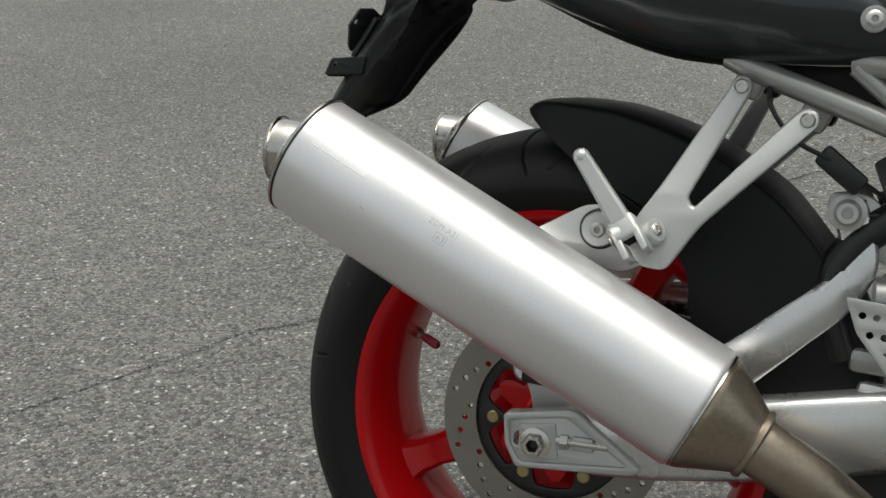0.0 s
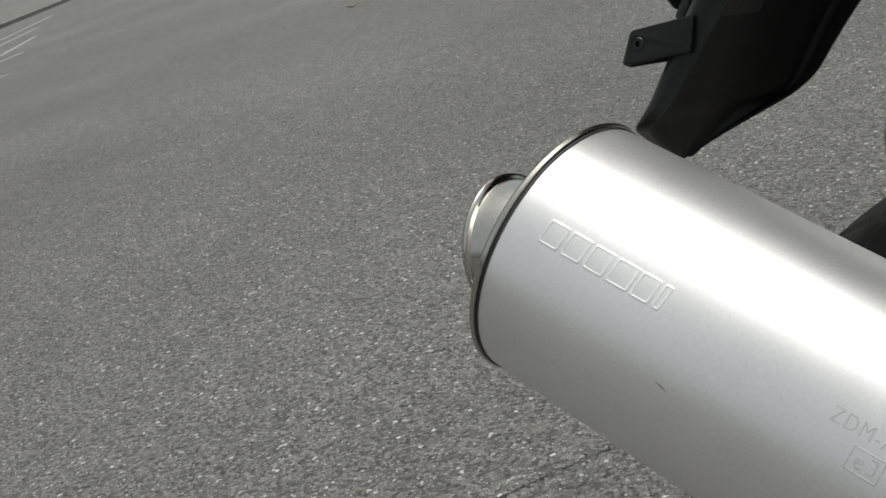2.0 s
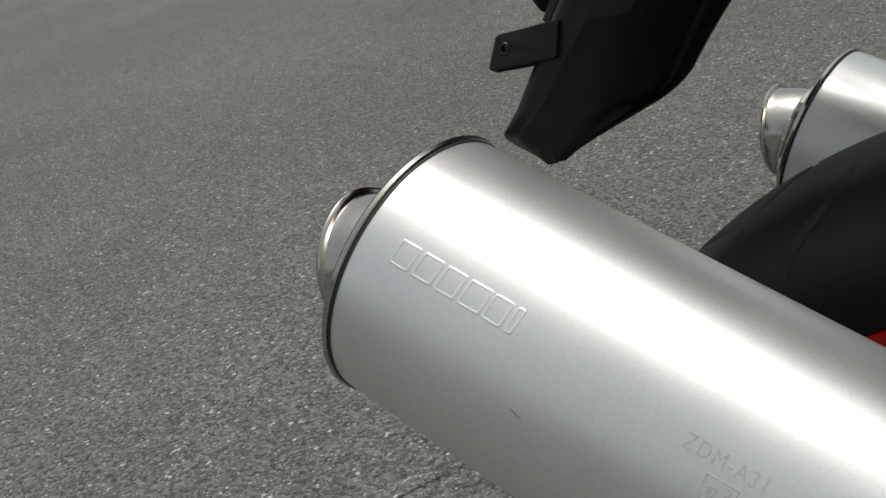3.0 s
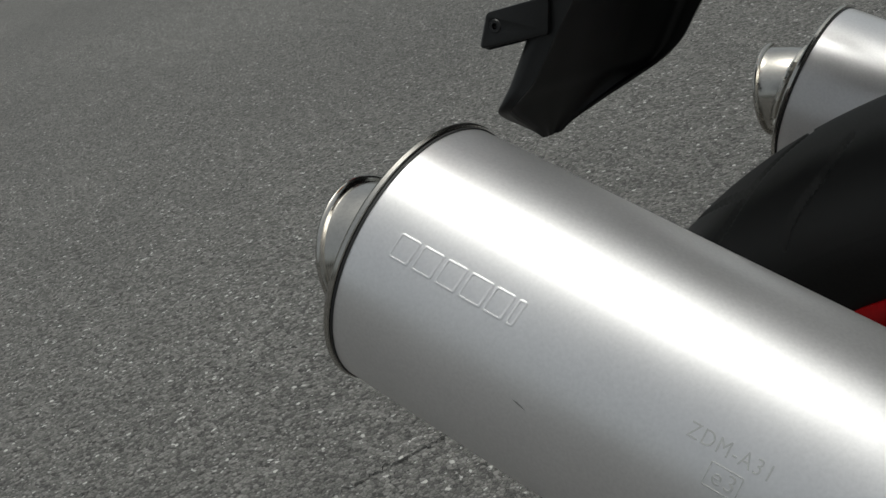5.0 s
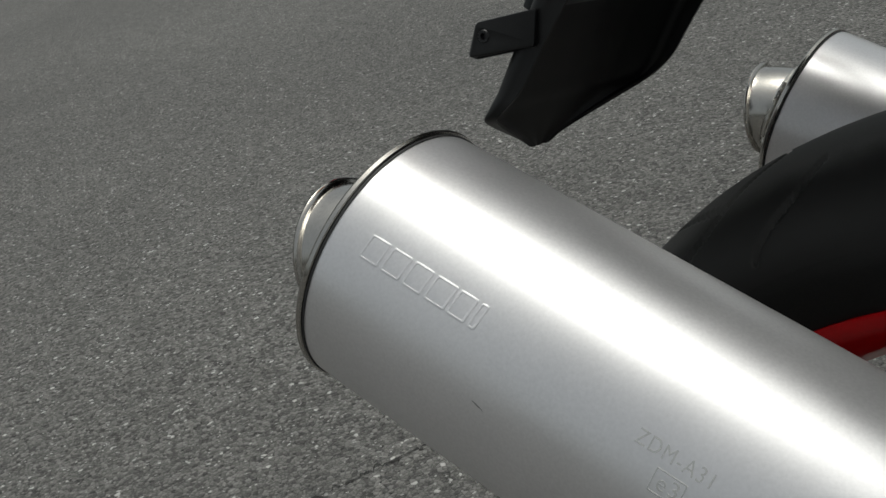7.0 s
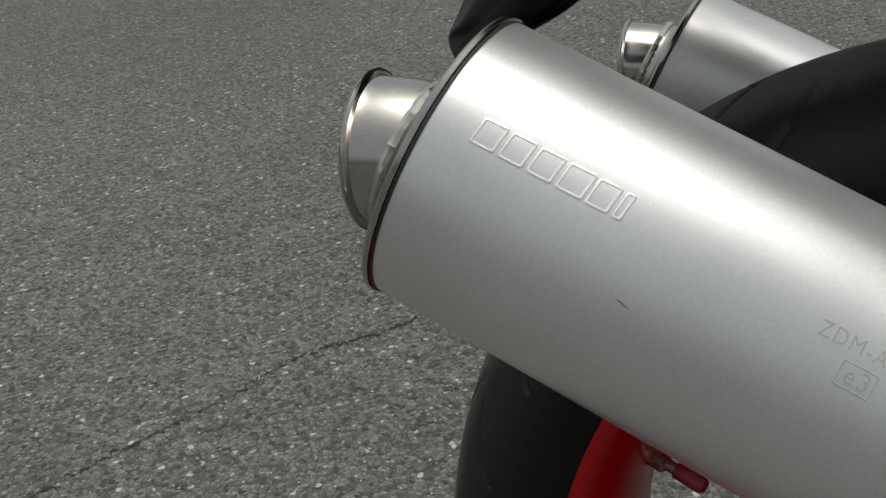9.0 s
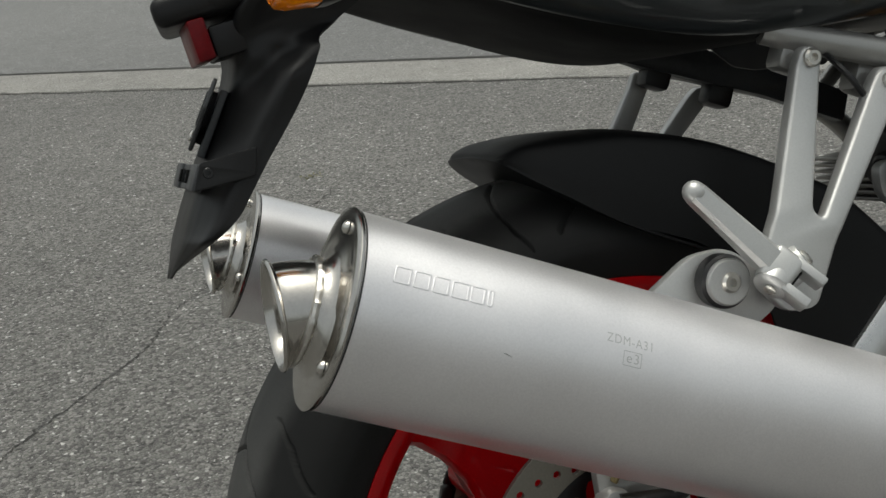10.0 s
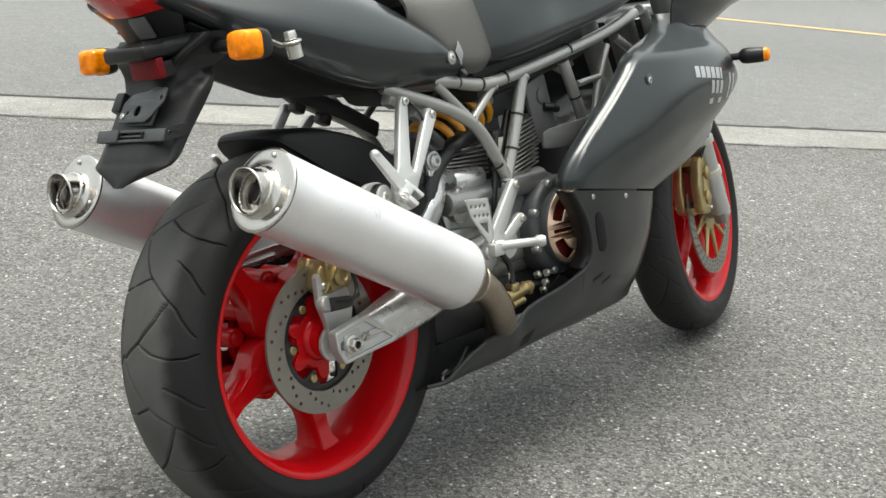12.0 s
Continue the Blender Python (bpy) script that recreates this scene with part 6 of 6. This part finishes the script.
mc = part("master_cylinder", join(cyl((0.432, -0.134, 0.292), (0.512, -0.132, 0.299), 0.0115, None, 20, 0.002), cyl((0.440, -0.140, 0.276), (0.478, -0.139, 0.279), 0.007, None, 16, 0.001), box((0.022, 0.020, 0.018), pose(0.452, -0.134, 0.308, 0, -4, 0), 0.003), box((0.012, 0.024, 0.024), pose(0.500, -0.132, 0.297, 0, -4, 0), 0.003)), GOLD, bike, "gold anodised brake master cylinder")
part("banjo", cyl((0.452, -0.132, 0.315), (0.450, -0.131, 0.338), 0.007, None, 12, 0.001), BOLT, mc)
for p in ((0.520, 0.318), (0.552, 0.316), (0.535, 0.285), (0.545, 0.298)):
    part("hose_fitting", lathe([(0, 0.0075), (0.010, 0.0075), (0.012, 0.005)], Vector((p[0], -0.140, p[1])), (0.3, -1, 0.3), 6), BOLT, mc)

# ---- fairing furniture ----
slot_pts = rounded([(0.608, 0.424), (0.616, 0.430), (0.627, 0.422), (0.640, 0.401), (0.659, 0.354), (0.655, 0.342), (0.640, 0.346), (0.617, 0.393)], 0.008)
slot = side_plate(slot_pts, 0.0, [], 0.006, 0.0005)
bpy.context.view_layer.update()
for v in slot.verts:
    hit, p, nrm, _ = lower.ray_cast(Vector((v.co.x, -0.6, v.co.z)), Vector((0, 1, 0)))
    v.co.y += (p.y if hit else -0.225) + 0.0015
part("vent_slot", slot, OPENING_SHADE, lower, "oval vent slot with its dark inside painted black")
part("inner_panel", side_plate(rounded([(0.540, 0.592), (0.560, 0.598), (0.705, 0.609), (0.742, 0.630), (0.888, 0.712), (0.930, 0.712), (0.80, 0.60), (0.70, 0.552), (0.534, 0.562)], 0.010), -0.172, [], 0.006, 0.001), INNER, bike, "dark grey inner fairing panel")
# silver maker's mark and stripes on the fairing flank, as plain blocks laid on its skin
def on_skin(ob, x, z, lift=0.0008):
    hit, p, nrm, _ = ob.ray_cast(Vector((x, -0.6, z)), Vector((0, 1, 0)))
    return p + (nrm if nrm.y < 0 else -nrm) * lift if hit else Vector((x, -0.2, z))


def skin_mark(ob, quad, n=5, thick=0.0006, lift=0.0008):
    """A thin block with corners quad (x, z), bent to the skin of ob."""
    a, b, c, d = [Vector(q) for q in quad]
    bm = bmesh.new()
    v = [[bm.verts.new(on_skin(ob, *((a * (1 - i / n) + b * i / n) * (1 - j / n) + (d * (1 - i / n) + c * i / n) * j / n), lift)) for j in range(n + 1)] for i in range(n + 1)]
    for i in range(n):
        for j in range(n):
            bm.faces.new((v[i][j], v[i + 1][j], v[i + 1][j + 1], v[i][j + 1]))
    return bm


bpy.context.view_layer.update()
for x, z in ((0.592, 0.462), (0.712, 0.446)):
    part("panel_screw", bolt(on_skin(lower, x, z, 0.0), (0, -1, 0), 0.0055, 0.003), BOLT, lower)
for k in range(2):
    x, z = 0.640 + 0.034 * k, 0.282 - 0.012 * k
    part("vent_slit", skin_mark(lower, [(x, z), (x + 0.026, z + 0.010), (x + 0.028, z + 0.017), (x + 0.002, z + 0.007)], 4), OPENING_SHADE, lower)
for q in ([(0.437, 0.196), (0.462, 0.199), (0.484, 0.212), (0.470, 0.228), (0.440, 0.212)],):
    part("pan_slot", skin_mark(bp, [q[0], q[1], q[3], q[4]], 5), OPENING_SHADE, bp)
for x, y, z, w in ((0.333, -0.118, 0.207, 0.014), (0.257, -0.112, 0.190, 0.016), (0.284, -0.112, 0.187, 0.010)):
    part("pan_clip", box((w, 0.006, 0.007), pose(x, y, z, 0, -18, 0), 0.002), BOLT, bp, "bright metal clip")
part("drain_hose", tube([(0.34, -0.10, 0.215), (0.29, -0.115, 0.192), (0.245, -0.118, 0.186), (0.235, -0.124, 0.178)], 0.0045, 10), GLOSS_BLACK, bp)
sp_ = on_skin(tail, 0.288, 0.750, 0.0)
part("tail_screw", bolt(sp_, (0.1, -1, 0.1), 0.008, 0.004), BOLT, tail)
part("screw_washer", lathe([(-0.001, 0.012), (0.0015, 0.012), (0.002, 0.010)], sp_, (0.1, -1, 0.1), 20), ENGINE, tail)
part("fairing_screw", bolt(on_skin(fairing, 0.796, 0.667, 0.0), (0, -1, 0.05), 0.0075, 0.003), BOLT, fairing)
part("screw_cup", lathe([(-0.001, 0.012), (0.0012, 0.012), (0.0018, 0.010)], on_skin(fairing, 0.796, 0.667, 0.0), (0, -1, 0.05), 20), PAINT, fairing)
for k in range(6):
    x, w = 0.966 + 0.0255 * k, 0.010 if k == 5 else 0.020
    zt, zb = 0.682 - 0.0022 * k, 0.659 - 0.0022 * k
    part("maker_decal", skin_mark(fairing, [(x, zb), (x + w, zb - 0.001), (x + w + 0.003, zt), (x + 0.003, zt + 0.001)], 3), DECAL, fairing)
for x, w, zt, zb in ((1.040, 0.016, 0.648, 0.620), (1.066, 0.016, 0.646, 0.618), (1.092, 0.016, 0.644, 0.616), (1.155, 0.014, 0.658, 0.602), (1.188, 0.014, 0.654, 0.600)):
    part("stripe_decal", skin_mark(fairing, [(x, zb), (x + w, zb), (x + w, zt), (x, zt)], 3), DECAL, fairing)
for x, z in ((1.036, 0.604), (1.092, 0.602)):
    part("stripe_decal", skin_mark(fairing, [(x, z - 0.006), (x + 0.022, z - 0.007), (x + 0.022, z + 0.006), (x, z + 0.005)], 3), DECAL, fairing)
cowl_rows = [[(1.04, -0.186, 0.776), (1.14, -0.192, 0.770), (1.24, -0.166, 0.764), (1.32, -0.118, 0.76), (1.39, 0, 0.756)],
             [(1.04, -0.190, 0.815), (1.16, -0.205, 0.812), (1.30, -0.190, 0.806), (1.40, -0.13, 0.80), (1.45, 0, 0.80)],
             [(1.04, -0.200, 0.850), (1.18, -0.228, 0.845), (1.36, -0.212, 0.838), (1.48, -0.14, 0.83), (1.54, 0, 0.83)],
             [(1.06, -0.190, 0.900), (1.20, -0.222, 0.900), (1.38, -0.205, 0.89), (1.50, -0.13, 0.88), (1.56, 0, 0.88)]]
cowl = part("nose_cowl", patch(cowl_rows, 5, 5, 0.004, True), PAINT, bike, "graphite grey nose cowl")
ind = part("front_indicator", tube([(1.240, -0.170, 0.688), (1.262, -0.205, 0.688), (1.272, -0.232, 0.688)], 0.0085, 12), BLACK, bike, "front turn signal on a short stalk")
part("housing", lathe([(0, 0.010), (0.008, 0.017), (0.020, 0.0185), (0.052, 0.0175), (0.056, 0.016)], Vector((1.272, -0.230, 0.688)), (0.35, -1, 0), 24), BLACK, ind)
part("lens", lathe([(0, 0.0165), (0.008, 0.016), (0.013, 0.010), (0.014, 0.003)], Vector((1.2905, -0.283, 0.688)), (0.35, -1, 0), 24), AMBER, ind, "amber lens")

# ---- front wheel, fork, brake: turned to the left ----
FA = Vector((1.387, 0, 0.300))
rake = radians(24)
front_m = Matrix.Translation(FA) @ Matrix.Rotation(0.186, 4, Vector((-math.sin(rake), 0, math.cos(rake))))
front_prof = [(0.84, 0.227), (0.93, 0.238), (1.0, 0.252), (0.985, 0.265), (0.90, 0.279), (0.70, 0.2915), (0.42, 0.2985), (0.18, 0.3012), (0.0, 0.302)]
FRONT_SPOKE = ((0.030, 0.037, 0.0275), (0.052, 0.0325, 0.0253), (0.130, 0.021, 0.0216), (0.172, 0.020, 0.022), (0.194, 0.026, 0.0264), (0.206, 0.034, 0.032))
front_wheel = wheel("front_wheel", front_m, 0.050, 0.232, 0.061, 0.302, front_prof, 10, (900, 6, 0.35), 0.0, 5, -60, 0.040, 0.045, FRONT_SPOKE, "red five-spoke cast front wheel")


def fpart(name, bm, material, parent=None, label="", angle=40):
    bm.transform(front_m)
    return part(name, bm, material, parent or bike, label, angle)


for s in (1, -1):
    d = disc_mesh(0.160, 0.124, [(0.153, 40, 0, 0.0033), (0.142, 40, 0.33, 0.0033), (0.131, 40, 0.66, 0.0033)], 0.005)
    d.transform(Matrix.Translation((0, -0.066 * s, 0)) @ UPRIGHT)
    fpart("brake_disc", d, DISC, front_wheel, "drilled steel brake disc", 15)
    fpart("disc_spider", lathe([(0, 0.048), (0.006, 0.048)], Vector((0, -0.061 * s, 0)), (0, -s, 0), 32), GOLD, front_wheel, "pale gold disc spider")
    for k in range(9):
        a = 2 * math.pi * k / 9
        for off in (-0.16, 0.16):
            fpart("spider_arm", tube([(0.042 * math.cos(a + off), -0.064 * s, 0.042 * math.sin(a + off)), (0.126 * math.cos(a), -0.066 * s, 0.126 * math.sin(a))], 0.0042, 8, 1, True), GOLD, front_wheel)
    ax = Vector((-math.sin(rake), 0, math.cos(rake)))
    foot = Vector((-0.004, -0.098 * s, -0.01))
    leg = fpart("fork_leg", lathe([(0, 0.020), (0.01, 0.024), (0.12, 0.025), (0.20, 0.0255), (0.205, 0.029), (0.222, 0.029), (0.226, 0.0265), (0.40, 0.0265), (0.60, 0.0265)], foot, ax, 28), ALLOY, bike, "silver upside-down fork leg")
    fpart("axle_clamp", box((0.060, 0.034, 0.060), pose(0.0, -0.098 * s, 0.0, 0, -24, 0), 0.010), ENGINE, leg)
    fpart("fork_ring", lathe([(0.205, 0.0285), (0.207, 0.0310), (0.219, 0.0310), (0.221, 0.0285)], foot, ax, 28), PALE, leg)
    fpart("fork_ring", lathe([(0.113, 0.0255), (0.115, 0.0295), (0.130, 0.0295), (0.132, 0.0255)], foot, ax, 28), PALE, leg)
    shape = rounded([(-0.152, 0.012), (-0.100, 0.004), (-0.082, 0.022), (-0.086, 0.050), (-0.078, 0.076), (-0.084, 0.100), (-0.072, 0.132), (-0.104, 0.152), (-0.140, 0.142), (-0.160, 0.080)], 0.010)
    for yy in (-0.092, -0.046):
        half_c = side_plate(shape, yy, [rounded([(-0.136, 0.052), (-0.128, 0.104), (-0.112, 0.102), (-0.118, 0.050)], 0.005)] if yy < -0.06 else [], 0.024, 0.005)
        if yy < -0.06:
            co = fpart("front_caliper", flip(half_c, s), GOLD, bike, "gold anodised front brake caliper", 50)
        else:
            fpart("inner_half", flip(half_c, s), GOLD, co, "", 50)
    for bx, bz in ((-0.126, 0.018), (-0.112, 0.136)):
        fpart("caliper_bridge", flip(box((0.050, 0.030, 0.020), pose(bx, -0.068, bz), 0.004), s), GOLD, co)
    fpart("brake_pads", flip(box((0.030, 0.024, 0.070), pose(-0.130, -0.068, 0.076, 0, 8, 0), 0.002), s), DARK_RED, co)
    for dz in (0.030, -0.030):
        fpart("piston_boss", lathe([(0, 0.017), (0.006, 0.017), (0.009, 0.013)], Vector((-0.106 + dz * 0.22, -0.102 * s, 0.076 + dz)), (0, -s, 0), 24), GOLD, co)
        fpart("caliper_bolt", bolt(Vector((-0.092 + dz * 0.2, -0.103 * s, 0.076 + dz * 1.9)), (0, -s, 0), 0.006, 0.006), BOLT, co)
    fpart("caliper_mount", box((0.070, 0.018, 0.060), pose(-0.070, -0.090 * s, 0.105, 0, -24, 0), 0.006), ALLOY, co)
fpart("front_axle", cyl((0, -0.118, 0), (0, 0.118, 0), 0.014, None, 24, 0.002), BOLT, front_wheel)
fpart("axle_spacer", cyl((0, -0.09, 0), (0, 0.09, 0), 0.022, None, 24), ENGINE, front_wheel)
fpart("hose_front", tube([(-0.12, -0.10, 0.14), (-0.10, -0.125, 0.22), (-0.11, -0.11, 0.34), (-0.16, -0.07, 0.44)], 0.004, 8), GLOSS_BLACK, bike)
part("headstock", cyl((1.20, 0, 0.64), (1.13, 0, 0.80), 0.034, None, 28), FRAME_GREY, bike, "grey steering head")
part("dash_panel", box((0.20, 0.26, 0.03), pose(1.13, 0, 0.875, 0, -20, 0), 0.01), BLACK, bike, "black panel inside the nose cowl")
# side stand on the far flank
stand = part("side_stand", tube([(0.52, 0.10, 0.27), (0.50, 0.165, 0.16), (0.49, 0.235, 0.055)], 0.011, 14, 4), GLOSS_BLACK, bike, "black steel side stand")
part("stand_foot", box((0.06, 0.035, 0.008), pose(0.49, 0.240, 0.0535, -LEAN_DEG, 0, 0) , 0.003), GLOSS_BLACK, stand)
